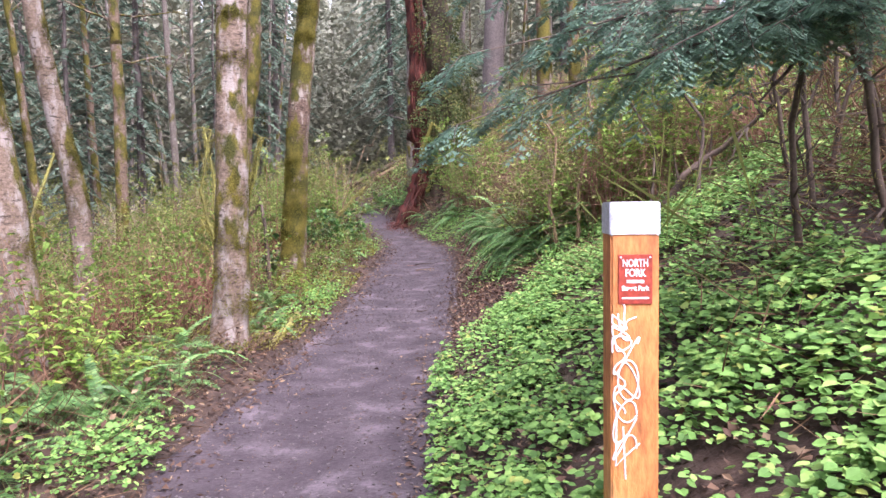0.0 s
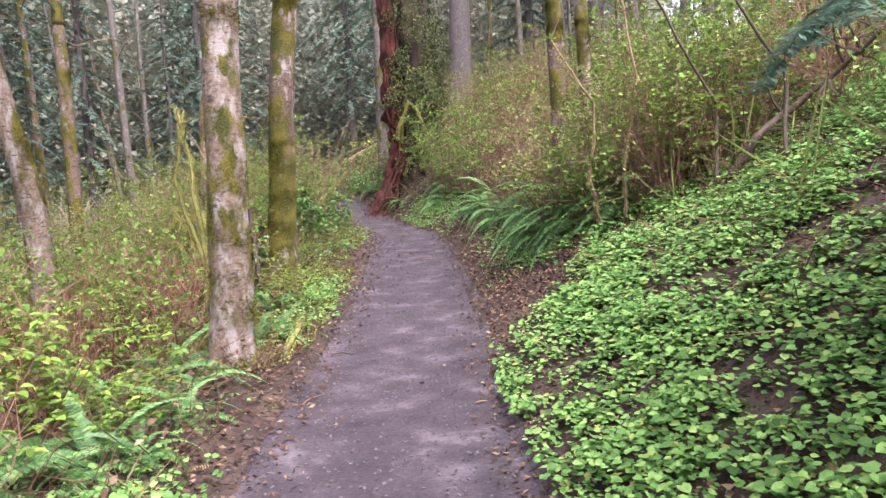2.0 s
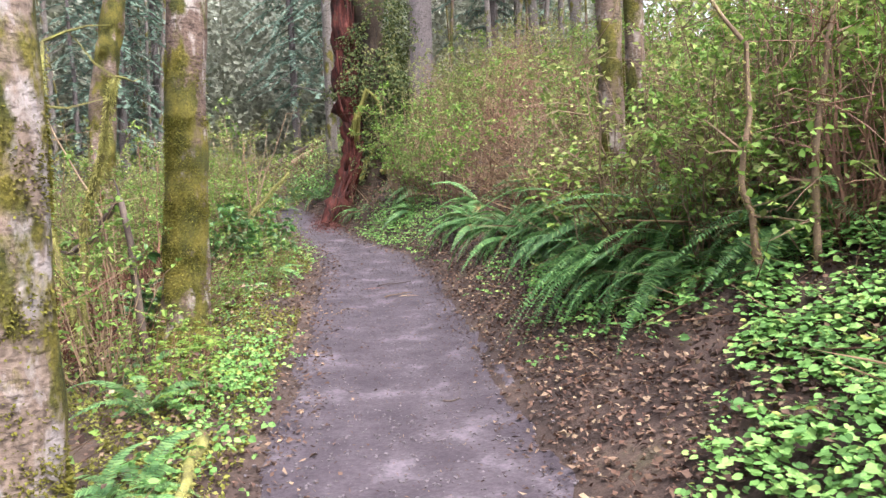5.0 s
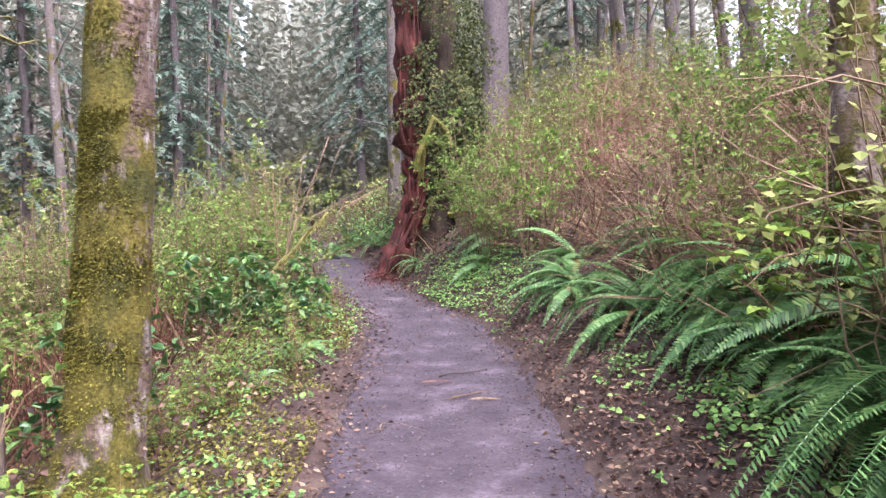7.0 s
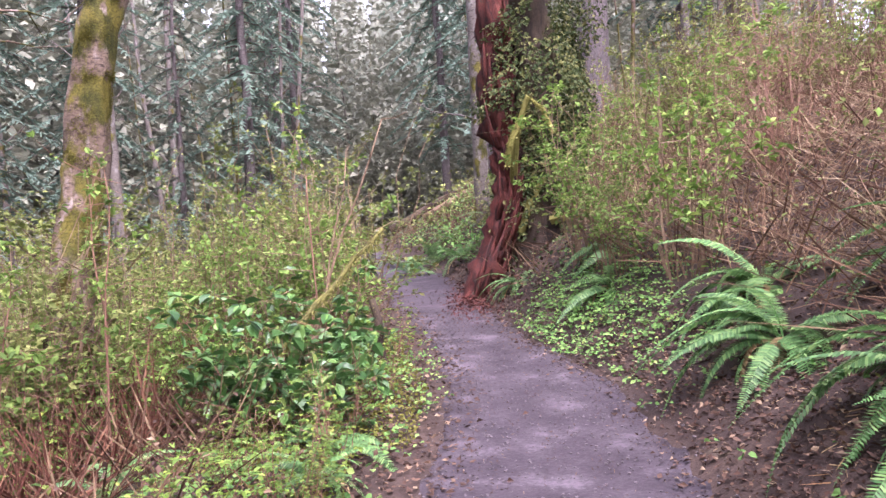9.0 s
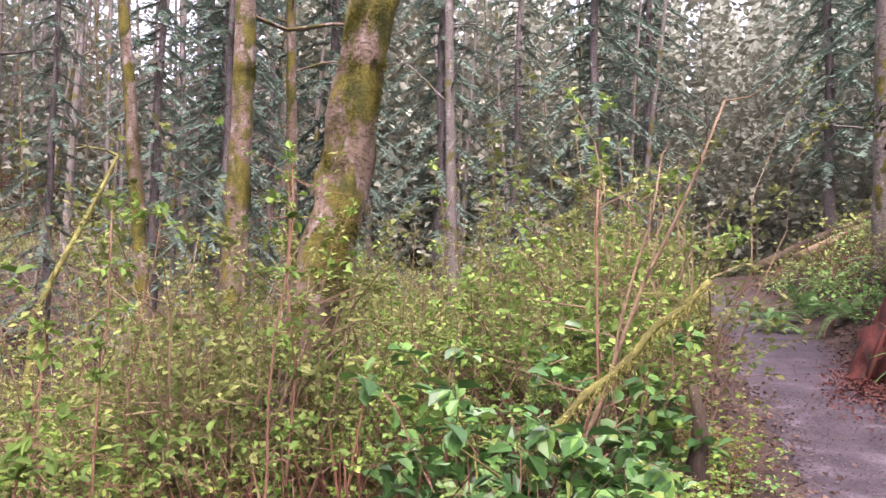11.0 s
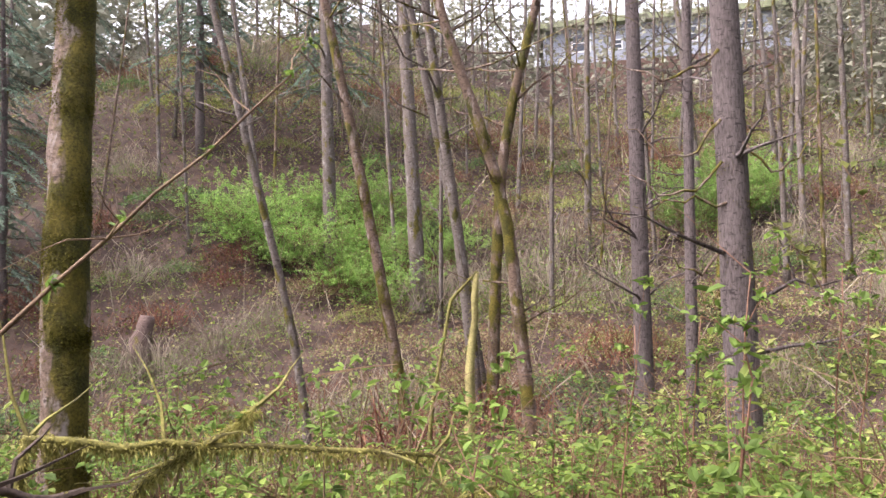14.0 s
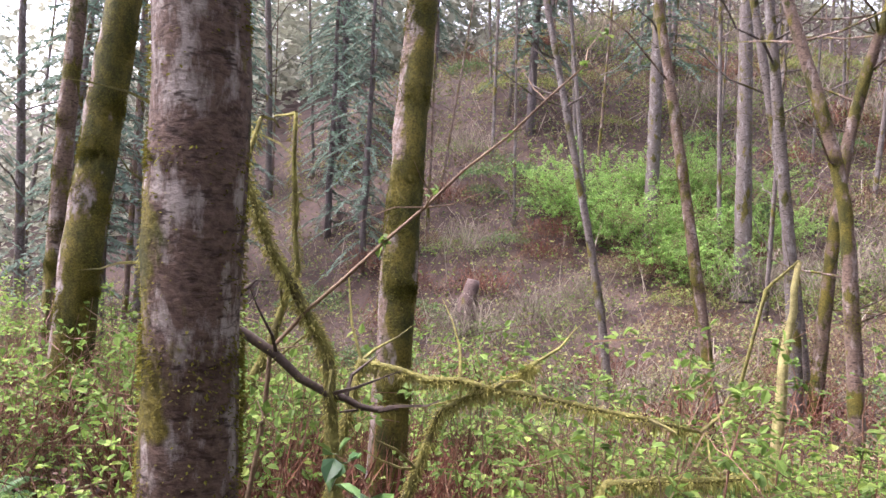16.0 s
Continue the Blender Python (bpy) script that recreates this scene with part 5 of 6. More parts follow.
def litter():
    r = random.Random(410)
    b = Build()
    for _ in range(26000):
        y = r.uniform(1.5, 24)
        l, e = edges(y)
        if r.random() < 0.55:
            x = e + r.gauss(0.35, 0.33) + (0.2 if 7 < y < 16 else 0)
        else:
            x = l - r.gauss(0.3, 0.35)
        if l + 0.25 < x < e - 0.2 and r.random() < 0.9:
            continue
        z = ground_z(x, y) + 0.022 + r.random() * 0.012
        a = r.uniform(0, 2 * math.pi)
        s = r.uniform(0.016, 0.058)
        b.leaf(Vector((x, y, z)), Vector((math.cos(a), math.sin(a), r.gauss(0, 0.25))), Vector((r.gauss(0, 0.6), r.gauss(0, 0.6), 1)), s, s * r.uniform(0.25, 0.8), r.uniform(-0.3, 0.4), 0)
    for _ in range(16000):
        x, y = r.uniform(-8, 5.5), r.uniform(-0.5, 24)
        if abs(off_path(x, y)) < 0.8:
            continue
        z = ground_z(x, y) + 0.025
        a = r.uniform(0, 2 * math.pi)
        s = r.uniform(0.02, 0.065)
        b.leaf(Vector((x, y, z)), Vector((math.cos(a), math.sin(a), r.gauss(0, 0.3))), Vector((r.gauss(0, 0.6), r.gauss(0, 0.6), 1)), s, s * r.uniform(0.25, 0.8), r.uniform(-0.3, 0.4), 0)
    tagged(part("leaf_litter", b, M_LITTER), "brown dead leaves lying along the path edges", "leaf litter", kind="stuff")
    g = Build()
    for _ in range(5200):
        y = r.uniform(2, 20)
        l, e = edges(y)
        x = r.uniform(l - 0.1, e + 0.15)
        s = r.uniform(0.003, 0.010)
        z = ground_z(x, y) + 0.016 + 0.012 * noise.noise((x * 2.5, y * 2.5, 1))
        a = r.uniform(0, 3)
        g.box((-s, -s * 0.7, -s * 0.5), (s, s * 0.7, s * 0.5), pose(x, y, z, r.uniform(-20, 20), r.uniform(-20, 20), a * 57))
    tagged(part("pebbles", g, plain_mat("pebble_stone", [(0.3, (0.06, 0.05, 0.054)), (0.7, (0.12, 0.1, 0.108))], 30.0, 0.9, 0.2)), "small stones and crumbs of earth on the path", "pebbles", kind="stuff")


cover()
litter()
dg = np.random.default_rng(430)
dy = dg.uniform(2, 22, 11000)
dl, dr = np.interp(dy, ROW_Y, EDGE_L), np.interp(dy, ROW_Y, EDGE_R)
dx = dl + (dr - dl) * dg.beta(0.4, 0.4, 11000)
cloud("path_debris", np.stack([dx, dy, land(dx, dy)[0] + 0.018 + 0.008 * dg.random(11000)], 1), dg.uniform(0.006, 0.032, 11000), M_LITTER, 431, None, "bits of twig and leaf trodden into the path", "debris", 0.18, 0.0)
rr = np.random.default_rng(420)
cx, cy = rr.normal(-1.15, 0.22, 2600), rr.normal(20.9, 0.75, 2600)
cloud("red_wood_crumbs", np.stack([cx, cy, land(cx, cy)[0] + 0.02 + 0.03 * rr.random(2600)], 1), rr.uniform(0.015, 0.06, 2600), M_REDCRUMB, 421, None, "crumbs of red rotten wood spilling onto the path", "wood crumbs", 0.6, 0.1)


def stick(name, pts, radius, material, label, seed=0, moss=0, sides=6, twigs=0, category="branch", leafy=0):
    r = random.Random(seed)
    base = Vector(pts[0])
    line = []
    for i in range(len(pts) - 1):
        seg = bent(r, Vector(pts[i]) - base, Vector(pts[i + 1]) - base, 4, 0.012)
        line += seg if i == 0 else seg[1:]
    b = Build()
    n = len(line)
    b.tube(line, [radius * (1 - 0.7 * i / n) for i in range(n)], sides, 0.3, 8)
    ob = thing(name, tuple(base), label, category)
    part("stem", b, material, ob, smooth=True)
    ends = [line[n // 2:]]
    for _ in range(twigs):
        k = r.randrange(1, n)
        q = line[k]
        tw = bent(r, q, q + rnd_dir(r, 0.4) * r.uniform(0.2, 0.6), 3, 0.02)
        t = Build()
        t.tube(tw, [radius * 0.35, radius * 0.25, radius * 0.15, 0.001], 4, cap=False)
        part("twig", t, material, ob)
        ends.append(tw)
    if leafy:
        lf = Build()
        for _ in range(leafy):
            e = r.choice(ends)
            k = r.randrange(len(e))
            for _ in range(4):
                d = rnd_dir(r, 0.1)
                s = r.uniform(0.03, 0.065)
                lf.leaf(e[k] + rnd_dir(r) * 0.03, d, Vector((0, 0, 1)) + rnd_dir(r) * 0.4, s, s * 0.7, 0.14, 1)
        part("foliage", lf, M_SPRING, ob, "fresh yellow-green leaves", kind="stuff")
    if moss:
        mb = Build()
        for _ in range(moss * 4):
            k = r.randrange(n - 1)
            q = line[k].lerp(line[k + 1], r.random())
            d = rnd_dir(r, -0.4)
            mb.leaf(q + d * radius * 0.7, d + Vector((0, 0, -0.3)), Vector((r.gauss(0, 1), r.gauss(0, 1), 0.4)), r.uniform(0.012, 0.03 + 0.07 * max(0.0, -d.z) ** 2), r.uniform(0.004, 0.01), 0.2, 0)
        part("moss", mb, M_YMOSS, ob, "hanging yellow-green moss", kind="stuff")
    return ob


def gz(x, y, up=0.0):
    return (x, y, ground_z(x, y) + up)


# mossy branches and dark dead wood among the shrubs
stick("mossy_branch", [gz(-3.05, 10.75), (-3.28, 10.86, 1.34), (-3.7, 11.36, 1.23), (-4.14, 12.24, 1.12)], 0.03, M_MOSSWOOD, "arching dead branch hung with yellow moss", 1, 1000, twigs=6)
stick("mossy_branch", [gz(-3.3, 10.9), (-3.55, 11.15, 1.1), (-3.81, 11.54, 1.38)], 0.03, M_MOSSWOOD, "leaning dead branch hung with yellow moss", 2, 800, twigs=5)
stick("mossy_branch", [gz(-3.5, 11.6), (-3.9, 11.9, 0.85), (-4.3, 12.5, 0.95)], 0.03, M_MOSSWOOD, "low dead branch with shaggy moss", 3, 700, twigs=4)
stick("dead_branch", [gz(-2.5, 10.45), (-2.65, 10.59, 1.56), (-3.04, 10.9, 1.21), (-3.3, 11.1, 1.15)], 0.035, M_DARKSTEM, "dark broken branch leaning in the undergrowth", 4, 30, twigs=6)
stick("vine_maple", [gz(-3.1, 10.95), (-3.03, 10.89, 1.4), (-2.81, 10.71, 1.87), (-2.6, 10.5, 2.5)], 0.04, M_MOSSWOOD, "mossy slanting vine maple stem", 5, 900, twigs=5)
stick("vine_maple", [gz(-2.7, 10.7), (-2.83, 10.72, 1.41), (-3.3, 11.2, 2.1), (-3.75, 11.75, 2.8)], 0.013, M_STEM, "thin slanting stem with sparse new leaves", 6, 0, twigs=10, leafy=10)
for k, (x, y, hx, hy) in enumerate([(-2.95, 9.7, -3.1, 9.9), (-3.05, 9.75, -2.8, 9.6), (-2.9, 9.85, -3.4, 10.2)]):
    stick("vine_maple", [gz(x, y), (x * 0.5 + hx * 0.5, y * 0.5 + hy * 0.5 + 0.05, 0.95), (hx, hy, 1.75), (hx + 0.15 * (k - 1), hy + 0.1, 2.6)], 0.035, M_MOSSWOOD, "mossy vine maple stem behind the alder", 660 + k, 320, twigs=7)
stick("mossy_snag", [gz(-9.85, 11.2), (-9.85, 11.22, 0.76), (-9.88, 11.32, 1.95)], 0.085, M_YWOOD, "broken yellow lichen-covered snag standing in brambles", 7, 120)
stick("dead_branch", [gz(-9.7, 10.6), (-9.8, 11.0, 1.6), (-9.87, 11.33, 1.97)], 0.03, M_MOSSWOOD, "thin branch propped against the yellow snag", 19, 40)
stick("leaning_sapling", [gz(-9.65, 16.8), (-9.61, 16.97, 1.35), (-9.22, 17.7, 3.36)], 0.06, M_MOSSWOOD, "leaning mossy stem among brambles", 8, 200, twigs=3)
stick("leaning_sapling", [gz(-9.75, 16.75), (-9.8, 16.6, 1.2), (-9.6, 16.3, 2.4), (-9.7, 15.9, 2.1)], 0.035, M_MOSSWOOD, "bowed mossy stem among brambles", 9, 120, twigs=3)
stick("mossy_branch", [gz(-2.6, 15.2), (-2.45, 15.38, 1.02), (-2.1, 15.5, 1.45), (-1.68, 15.62, 1.91)], 0.035, M_MOSSWOOD, "slanting branch with bright yellow moss beside the path", 10, 420, twigs=3)
stick("sapling", [gz(-2.45, 15.7), (-2.15, 15.81, 1.59), (-1.68, 15.92, 2.8)], 0.017, M_STEM, "long bare brown shrub stem", 11, 0, twigs=10)
stick("sapling", [gz(-2.4, 15.75), (-2.2, 15.8, 1.4), (-2.0, 15.95, 2.5)], 0.013, M_STEM, "long bare brown shrub stem", 12, 0, twigs=8)
stick("sapling", [gz(-2.45, 15.8), (-2.3, 15.9, 1.4), (-2.35, 16.0, 2.4)], 0.013, M_REDSTEM, "long bare reddish shrub stem", 13, 0, twigs=8)
stick("stump", [gz(-1.95, 16.6, -0.1), (-1.93, 16.6, 0.95), (-1.98, 16.62, 1.3)], 0.075, M_SNAG, "short dark rotten stump beside the path", 14, 40, sides=10)
stick("sapling", [gz(-3.6, 14.9), (-3.55, 14.95, 1.4), (-3.6, 14.9, 2.4)], 0.012, M_REDSTEM, "slender upright stem with fresh leaves", 15, 0, twigs=12, leafy=40)
for k, (x, y, h) in enumerate([(-4.3, 13.6, 2.0), (-4.8, 13.1, 1.9), (-5.2, 14.2, 2.2), (-3.9, 14.1, 2.1), (-5.0, 12.4, 1.6), (-4.6, 12.0, 1.5), (-3.7, 12.5, 1.3), (-5.6, 13.5, 2.0), (-3.4, 14.6, 2.2), (-4.2, 11.3, 1.5), (-5.8, 11.6, 1.7), (-3.3, 13.4, 1.4), (-6.2, 14.6, 2.3), (-6.5, 12.6, 1.9), (-4.7, 14.8, 2.3), (-5.5, 15.0, 2.3), (-6.4, 10.8, 1.7), (-5.2, 10.6, 1.5)]):
    stick("sapling", [gz(x, y, -0.05), gz(x + 0.06, y - 0.05, h * 0.5), gz(x + 0.02 * k - 0.1, y + 0.05, h)], 0.009, M_REDSTEM, "slender reddish stem with fresh green leaves", 700 + k, 0, twigs=9, leafy=42, sides=5)
stick("mossy_log", [gz(-1.78, 8.7, 0.05), gz(-1.74, 7.9, 0.06), gz(-1.72, 7.1, 0.04)], 0.04, M_MOSSWOOD, "thin moss-covered log edging the path", 20, 260, sides=8, category="log")
for k, (x, y) in enumerate(((1.3, 8.2), (1.48, 8.0))):
    stick("vine_maple", [gz(x, y, -0.05), gz(x - 0.1 + 0.12 * k, y + 0.05, 0.6), gz(x + 0.2 * k, y + 0.15, 1.3), gz(x + 0.5 * k - 0.35, y + 0.4, 2.2)], 0.024, M_STEM, "slender mossy vine maple stem on the cut bank", 760 + k, 110, twigs=10, leafy=22)
stick("fallen_log", [gz(-4.2, 33.0, 0.5), gz(-2.6, 33.4, 0.4), gz(-0.6, 33.9, 0.3)], 0.16, M_SNAG, "dark fallen log beyond the path bend", 16, 0, sides=10, category="log")
stick("fallen_log", [gz(-2.9, 31.0, 0.25), gz(-1.4, 31.4, 0.2)], 0.14, M_STEM, "pale cut log beyond the path bend", 17, 0, sides=10, category="log")
stick("broken_stump", [gz(-16.8, 1.4, -0.2), gz(-16.75, 1.4, 0.7), gz(-16.9, 1.5, 1.5)], 0.42, M_DARKBARK, "dark broken stump on the slope", 18, 0, sides=10)
# small sticks on the path
for k, (x, y, ln, a) in enumerate([(-0.5, 12.9, 0.35, 20), (-0.55, 13.6, 0.45, 15), (-0.28, 5.75, 0.22, 40), (-1.35, 7.4, 0.3, 10), (-1.0, 12.2, 0.15, 80), (-0.2, 4.9, 0.2, 60), (-1.5, 6.0, 0.3, 50), (-0.35, 9.2, 0.12, 0)]):
    c, s = math.cos(radians(a)) * ln, math.sin(radians(a)) * ln
    stick("stick", [gz(x, y, 0.028), gz(x + c, y + s, 0.028)], 0.007, M_DARKSTEM if k % 2 else M_STEM, "short dry stick lying on the path", 40 + k, 0, twigs=2, category="stick")
FROND_STRAW = frond_mesh(117, 0.9, 0.9, M_FERNDRY, 17, 0.4)
FROND_RED = frond_mesh(118, 0.9, 0.9, M_REDCANE, 15, 0.35)
for x, y, a, size in ((-0.36, 12.8, 8, 0.34), (0.32, 12.3, 50, 0.26), (-1.75, 4.9, 200, 0.3), (0.5, 12.05, 20, 0.3)):
    f = new("fallen_frond", FROND_STRAW)
    f.matrix_world = pose(x, y, ground_z(x, y) + 0.045, 0, 0, a) @ Matrix.Diagonal((size, size * 1.7, size * 0.08, 1))
    tagged(f, "small straw-coloured dead fern frond on the path", "fern frond")
f = new("fallen_frond", FROND_RED)
f.matrix_world = pose(-0.72, 13.35, ground_z(-0.72, 13.35) + 0.045, 0, 0, 18) @ Matrix.Diagonal((0.42, 0.7, 0.035, 1))
tagged(f, "reddish-brown dead frond lying on the path", "fern frond")


# ---- evergreen tree with boughs hanging over the path ----


def overhanging():
    r = random.Random(500)
    x, y = 2.55, 3.7
    z0 = ground_z(x, y)
    root = thing("evergreen_tree", (x, y, z0), "evergreen with drooping blue-green boughs over the path", "tree")
    b = Build()
    line = [Vector((0.04 * math.sin(k * 2), 0.03 * math.cos(k), -0.15 + 0.5 * k)) for k in range(20)]
    b.tube(line, [0.12 * (1 - k / 24) for k in range(20)], 10, 0.2, 3)
    part("trunk", b, M_MAPLE, root, smooth=True)
    bb, nb = Build(), Build()
    o = Vector((x, y, z0))
    ends = ((0.05, 2.3, 1.75), (0.3, 2.5, 1.9), (0.65, 2.75, 2.1), (1.1, 2.65, 2.2), (1.35, 2.3, 2.25), (0.55, 2.9, 2.35), (0.95, 3.1, 2.25), (1.5, 2.9, 2.15), (0.25, 2.8, 2.4), (1.0, 2.3, 2.25), (1.6, 3.3, 2.5), (0.75, 2.4, 2.0), (1.25, 2.9, 2.4), (0.5, 2.45, 2.15), (0.15, 2.4, 2.0), (1.15, 2.5, 2.1), (1.4, 2.7, 2.3), (0.8, 2.7, 2.45))
    down = Vector((0, 0, -1))
    for e in ends:
        e = Vector(e) - o
        s = Vector((0, 0, min(max(e.z + 0.5, 1.1), 2.4)))
        pts = bent(r, s, e, 10, 0.03)
        bb.tube(pts, [0.016 * (1 - k / 11.5) for k in range(11)], 6, 0.2, 9)
        for k in range(4, 11):
            d = (pts[k] - pts[k - 1]).normalized()
            for sgn in (-1, 1):
                side = d.cross(Vector((0, 0, 1))).normalized() * sgn
                tw = (d * 0.8 + side * r.uniform(0.4, 1) + Vector((0, 0, r.uniform(-0.6, 0.0)))).normalized()
                ln = r.uniform(0.26, 0.5) * (1.25 - k / 14)
                q = pts[k]
                bb.tube([q, q + tw * ln * 0.5, q + tw * ln + down * 0.08], [0.003, 0.002, 0.001], 3, cap=False)
                for j in range(7):
                    t = (j + 0.5) / 7
                    c = q + tw * ln * t + down * 0.08 * t * t
                    sd = tw.cross(Vector((0, 0, 1))).normalized()
                    for sg in (-1, 1):
                        sub_d = (tw * 0.8 + sd * sg * 0.8 + down * r.uniform(0.1, 0.5)).normalized()
                        sl = r.uniform(0.05, 0.12) * (1.15 - 0.6 * t)
                        ss = sub_d.cross(Vector((0, 0, 1))).normalized()
                        for i in range(7):
                            u = (i + 0.3) / 7
                            for h in (-1, 1):
                                nb.leaf(c + sub_d * sl * u, sub_d * 0.8 + ss * h + Vector((0, 0, r.gauss(0, 0.2))), Vector((0, 0, 1)), 0.034 * r.uniform(0.8, 1.2), 0.0095, 0.1, 0)
    for e in ((0.4, 3.6, 3.4), (1.7, 2.2, 2.6), (1.3, 4.2, 2.2), (1.9, 4.4, 2.5), (1.2, 3.2, 2.7), (0.8, 3.6, 2.9), (1.6, 3.9, 3.1), (1.3, 3.0, 1.9)):
        e = Vector(e) - o
        pts = bent(r, Vector((0, 0, 1.0 + r.random())), e, 7, 0.05)
        bb.tube(pts, [0.025 * (1 - k / 9) for k in range(8)], 6, 0.2, 9)
    part("branchwork", bb, M_DARKSTEM, root, kind="stuff")
    part("crown", nb, M_YEW, root, "soft flat sprays of blue-green needles", kind="stuff")


overhanging()
for k, (x, y, s) in enumerate([(2.56, 4.87, 0), (2.7, 4.95, 1), (2.45, 5.0, 2), (2.3, 6.6, 3), (2.9, 6.2, 4), (2.1, 7.4, 5)]):
    r = random.Random(600 + k)
    z = ground_z(x, y)
    stick("vine_maple", [(x, y, z - 0.05), (x + r.gauss(0, 0.2), y + r.gauss(0, 0.2), z + 0.8), (x + r.gauss(0, 0.5), y + r.gauss(0, 0.4), z + 1.9), (x + r.gauss(0, 0.9), y + r.gauss(0, 0.6), z + 3.0)], 0.019, M_DARKSTEM, "crooked dark stem of a vine maple on the bank", 620 + k, 80, twigs=12)
for k, (x, y) in enumerate([(1.85, 3.75), (2.2, 4.3), (2.05, 3.3), (2.7, 4.4), (3.0, 5.2)]):
    r = random.Random(720 + k)
    z = ground_z(x, y)
    stick("vine_maple", [(x, y, z - 0.05), (x + r.gauss(-0.1, 0.15), y + r.gauss(0, 0.15), z + 0.7), (x + r.gauss(-0.2, 0.4), y + r.gauss(0, 0.3), z + 1.6), (x + r.gauss(-0.4, 0.7), y + r.gauss(0, 0.5), z + 2.6)], 0.022, M_DARKSTEM, "dark bare branching stem under the evergreen", 740 + k, 30, twigs=22)
stick("leaning_limb", [gz(2.2, 7.4), (2.4, 7.25, 1.75), (2.78, 7.3, 2.0), (3.15, 6.95, 2.4), (3.6, 6.7, 2.9)], 0.045, M_DARKSTEM, "dark leaning bough with moss tufts over the bank", 640, 220, twigs=18)


# ---- sign post ----


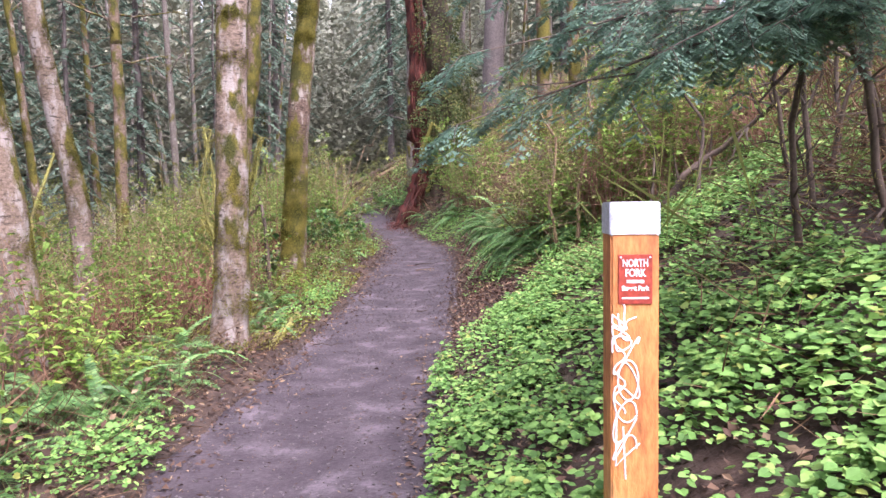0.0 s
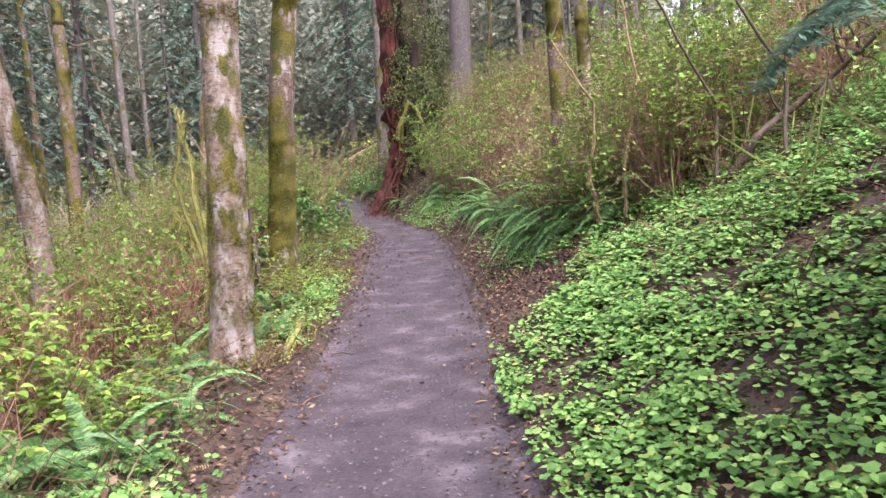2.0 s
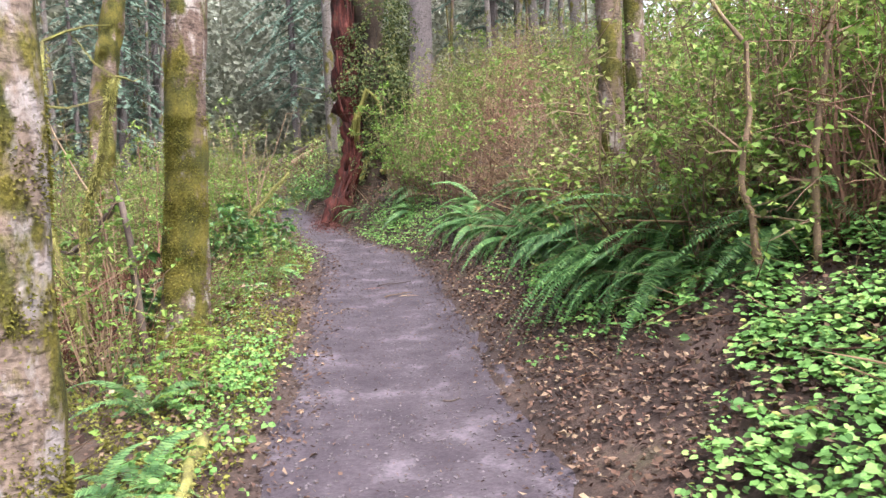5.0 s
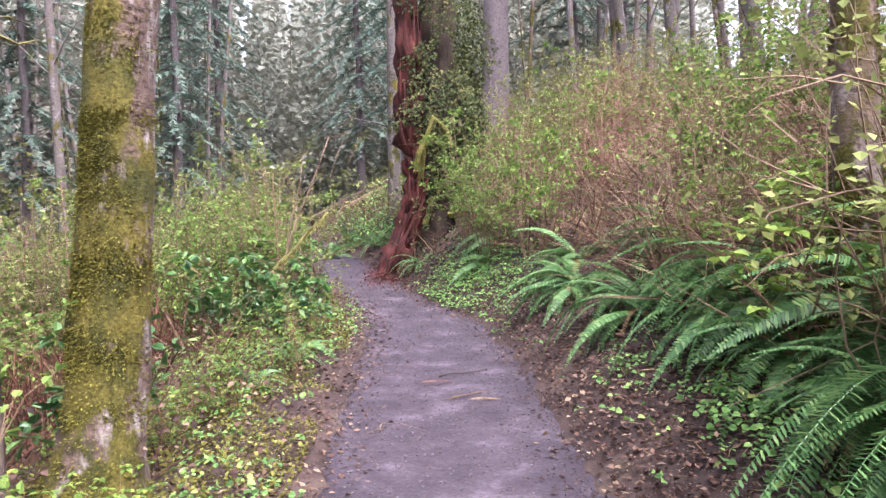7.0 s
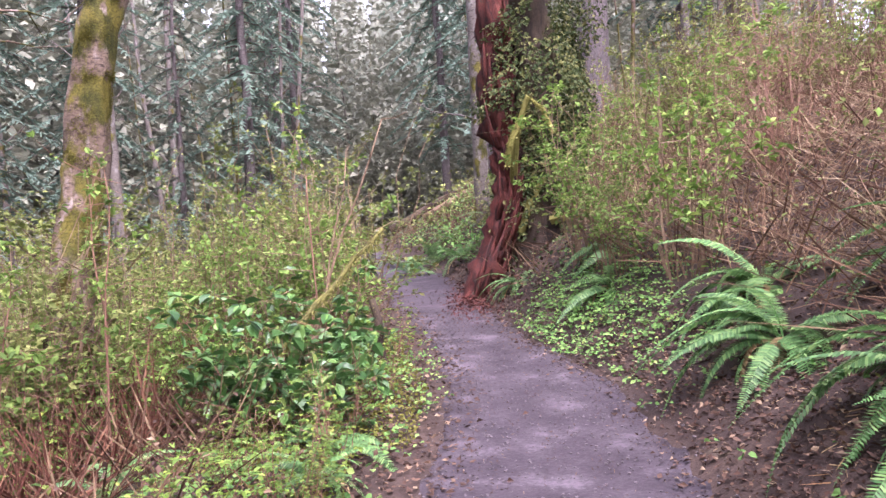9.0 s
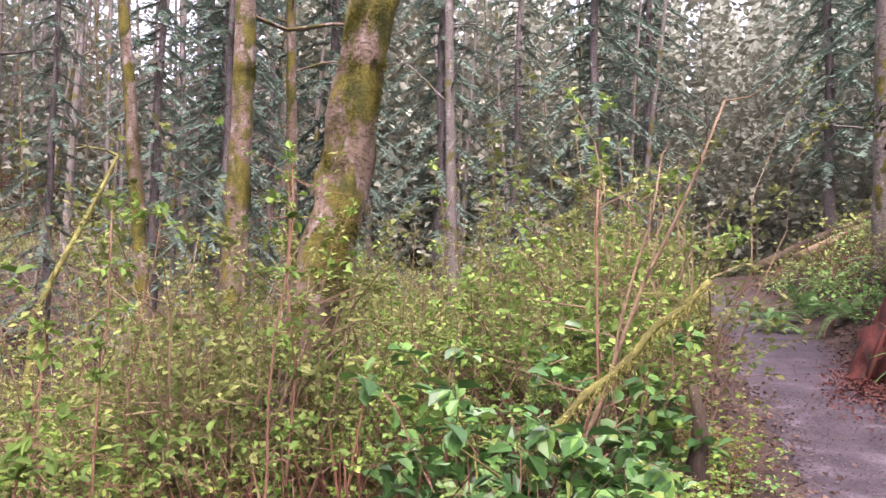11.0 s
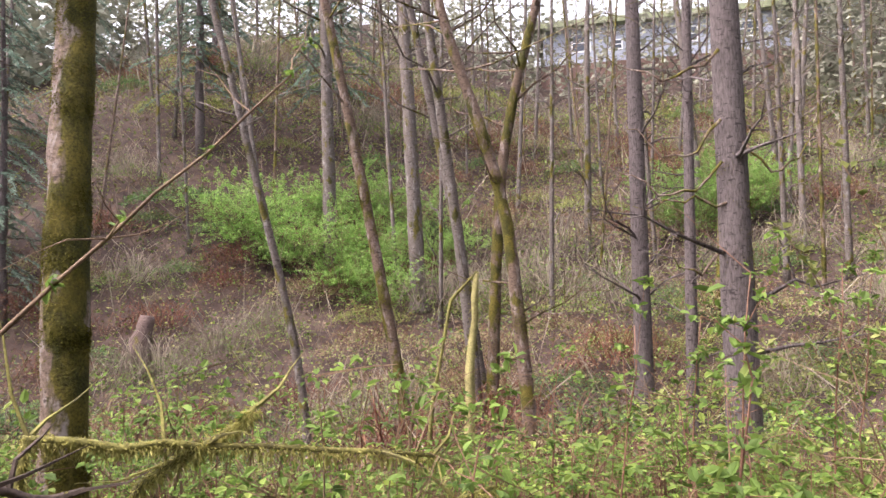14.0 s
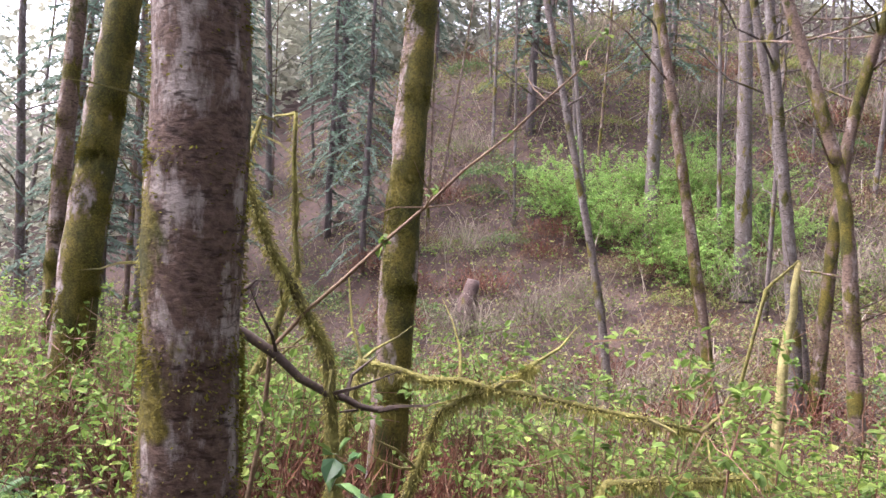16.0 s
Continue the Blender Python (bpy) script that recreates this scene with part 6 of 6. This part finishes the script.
def sign_post():
    m_wood = plain_mat("stained_post_wood", [(0.3, (0.2, 0.075, 0.03)), (0.45, (0.36, 0.13, 0.045)), (0.6, (0.44, 0.18, 0.06)), (0.78, (0.46, 0.25, 0.11))], 8.0, 0.65, 0.5, (1, 1, 0.3))
    m_cap = plain_mat("galvanised_cap", [(0.3, (0.36, 0.37, 0.45)), (0.7, (0.45, 0.46, 0.54))], 9.0, 0.5, 0.1, metal=0.15)
    m_red = plain_mat("red_plate", [(0.3, (0.22, 0.03, 0.02)), (0.7, (0.27, 0.04, 0.025))], 8.0, 0.5, 0.1)
    m_white = plain_mat("white_paint", [(0.35, (0.5, 0.44, 0.46)), (0.6, (0.74, 0.71, 0.76))], 30.0, 0.6, 0.1)
    x, y, turn = 0.566, 2.2, -3.0
    z0 = ground_z(x, y)
    h = 1.5 - z0
    root = thing("sign_post", pose(x, y, z0, 0, 0, turn), "square orange-stained wooden trail post with grey cap", "post")

    def beveled(name, lo, hi, mat, bevel, parent, label=""):
        bm = bmesh.new()
        bmesh.ops.create_cube(bm, size=1)
        for v in bm.verts:
            v.co = Vector([lo[i] + (v.co[i] + 0.5) * (hi[i] - lo[i]) for i in range(3)])
        bmesh.ops.bevel(bm, geom=bm.edges[:], offset=bevel, segments=2, affect="EDGES")
        me = bpy.data.meshes.new(name)
        bm.to_mesh(me)
        bm.free()
        me.materials.append(mat)
        return part(name, me, None, parent, label)

    w = 0.0705
    beveled("shaft", (-w, -w, -0.3), (w, w, h - 0.02), m_wood, 0.006, root)
    beveled("cap", (-w - 0.003, -w - 0.003, h - 0.1), (w + 0.003, w + 0.003, h), m_cap, 0.004, root, "pale grey metal cap")
    top = h - 0.155
    plate = beveled("sign_plate", (-0.049, -w - 0.005, top - 0.147), (0.05, -w + 0.001, top), m_red, 0.0015, root, "dark red plate with white lettering")
    for text, z, size, wide in (("NORTH", top - 0.035, 0.031, 0.074), ("FORK", top - 0.064, 0.031, 0.06), ("Street Park", top - 0.106, 0.02, 0.08)):
        cu = bpy.data.curves.new("lettering", "FONT")
        cu.body, cu.size, cu.align_x, cu.extrude, cu.offset = text, size, "CENTER", 0.0006, 0.0007
        tmp = new("lettering", cu)
        bpy.context.view_layer.update()
        me = bpy.data.meshes.new_from_object(tmp.evaluated_get(bpy.context.evaluated_depsgraph_get()))
        bpy.data.objects.remove(tmp)
        xs = [v.co.x for v in me.vertices]
        k = wide / max(1e-6, max(xs) - min(xs))
        me.materials.clear()
        me.materials.append(m_white)
        ob = part("lettering", me, None, plate)
        ob.matrix_basis = pose(0, -w - 0.006, z, 90) @ Matrix.Diagonal((k, 1, 1, 1))
    for z, wide, tall in ((top - 0.084, 0.05, 0.009), (top - 0.131, 0.078, 0.005)):
        b = Build()
        b.box((-wide / 2, -w - 0.0066, z), (wide / 2, -w - 0.004, z + tall))
        part("text_bar", b, m_white, plate)
    for sx in (-0.042, 0.043):
        b = Build()
        b.tube([(sx, -w - 0.008, top - 0.008), (sx, -w - 0.004, top - 0.008)], [0.003, 0.003], 8)
        part("screw", b, m_cap, plate)
    # scrawled paint: looping strokes down the front
    z = top - 0.175
    strokes = [[(-0.05 + 0.03 * math.sin(t * 1.9) + 0.012 * math.cos(t * 4.1), z - 0.012 * t + 0.03 * math.cos(t * 2.3)) for t in np.linspace(0, 9, 60)],
               [(-0.025 + 0.038 * math.sin(t * 1.25 + 1), z - 0.09 - 0.022 * t + 0.035 * math.sin(t * 1.9)) for t in np.linspace(0, 10, 70)],
               [(-0.03 + 0.035 * math.cos(t * 1.4), z - 0.3 - 0.014 * t + 0.05 * math.sin(t * 1.7)) for t in np.linspace(0, 9, 60)],
               [(-0.055, z - 0.3), (-0.056, z - 0.46), (-0.03, z - 0.43), (0.015, z - 0.39)], [(-0.035, z - 0.34), (-0.028, z - 0.5)], [(-0.045 + 0.016 * math.sin(t * 2.6), z - 0.02 - 0.035 * t) for t in np.linspace(0, 8, 50)], [(-0.02 + 0.03 * math.cos(t * 1.1), z - 0.2 + 0.06 * math.sin(t * 1.1)) for t in np.linspace(0, 6, 30)], [(-0.05, z), (-0.046, z - 0.05), (-0.02, z - 0.02), (0.004, z - 0.01)]]
    for st in strokes:
        b = Build()
        pts = [Vector((max(-w + 0.004, min(w - 0.01, px)), -w - 0.0012, pz)) for px, pz in st]
        b.tube(pts, [0.0026] * len(pts), 5)
        part("paint_scrawl", b, m_white, root, "white scrawled paint line")


sign_post()


# ---- house at the top of the slope ----


def house():
    m_wall = plain_mat("grey_blue_siding", [(0.3, (0.3, 0.33, 0.41)), (0.7, (0.37, 0.4, 0.48))], 2.0, 0.8, 0.1, (1, 1, 8))
    m_trim = plain_mat("white_trim", [(0.3, (0.72, 0.72, 0.74)), (0.7, (0.8, 0.8, 0.82))], 3.0, 0.6, 0.0)
    m_roof = plain_mat("mossy_roof", [(0.3, (0.13, 0.14, 0.1)), (0.7, (0.25, 0.28, 0.16))], 3.0, 0.95, 0.3)
    m_glass, nt, g = nodes_of("dark_glass")
    g.inputs["Base Color"].default_value, g.inputs["Roughness"].default_value = (0.05, 0.06, 0.08, 1), 0.08
    m_brick = plain_mat("red_brick_base", [(0.3, (0.11, 0.07, 0.06)), (0.7, (0.17, 0.11, 0.09))], 4.0, 0.9, 0.4)
    x, y0, y1, z0 = -58.0, 7.5, 33.0, 18.0
    root = thing("house", (x, y0, z0), "long low grey-blue house with white-framed windows on the hilltop", "house")
    ln = y1 - y0

    def box(name, lo, hi, mat, parent=root, label=""):
        b = Build()
        b.box(lo, hi)
        return part(name, b, mat, parent, label)

    box("foundation", (-8, -0.2, -4), (0.15, ln + 0.2, 0.1), m_brick, label="reddish brick base")
    box("wall", (-8, 0, 0.1), (0, ln, 2.9), m_wall)
    box("roof", (-8.9, -1, 2.9), (0.9, ln + 1, 3.35), m_roof, label="low-pitched mossy roof with deep eaves")
    for k, (wy, ww, wh, wz) in enumerate([(2.2, 1.5, 1.5, 1.0), (5.4, 0.7, 0.8, 1.0), (10.0, 1.6, 1.2, 1.1), (14.5, 1.6, 1.2, 1.1), (19.0, 1.8, 1.2, 1.1), (22.8, 1.4, 1.2, 1.1)]):
        win = box("window", (0.0, wy, wz), (0.05, wy + ww, wz + wh), m_trim)
        box("pane", (0.05, wy + 0.1, wz + 0.1), (0.06, wy + ww - 0.1, wz + wh / 2 - 0.04), m_glass, win)
        box("pane", (0.05, wy + 0.1, wz + wh / 2 + 0.04), (0.06, wy + ww - 0.1, wz + wh - 0.1), m_glass, win)
    box("chimney", (-4.5, 1.2, 3.35), (-3.6, 2.2, 4.6), m_brick)


house()
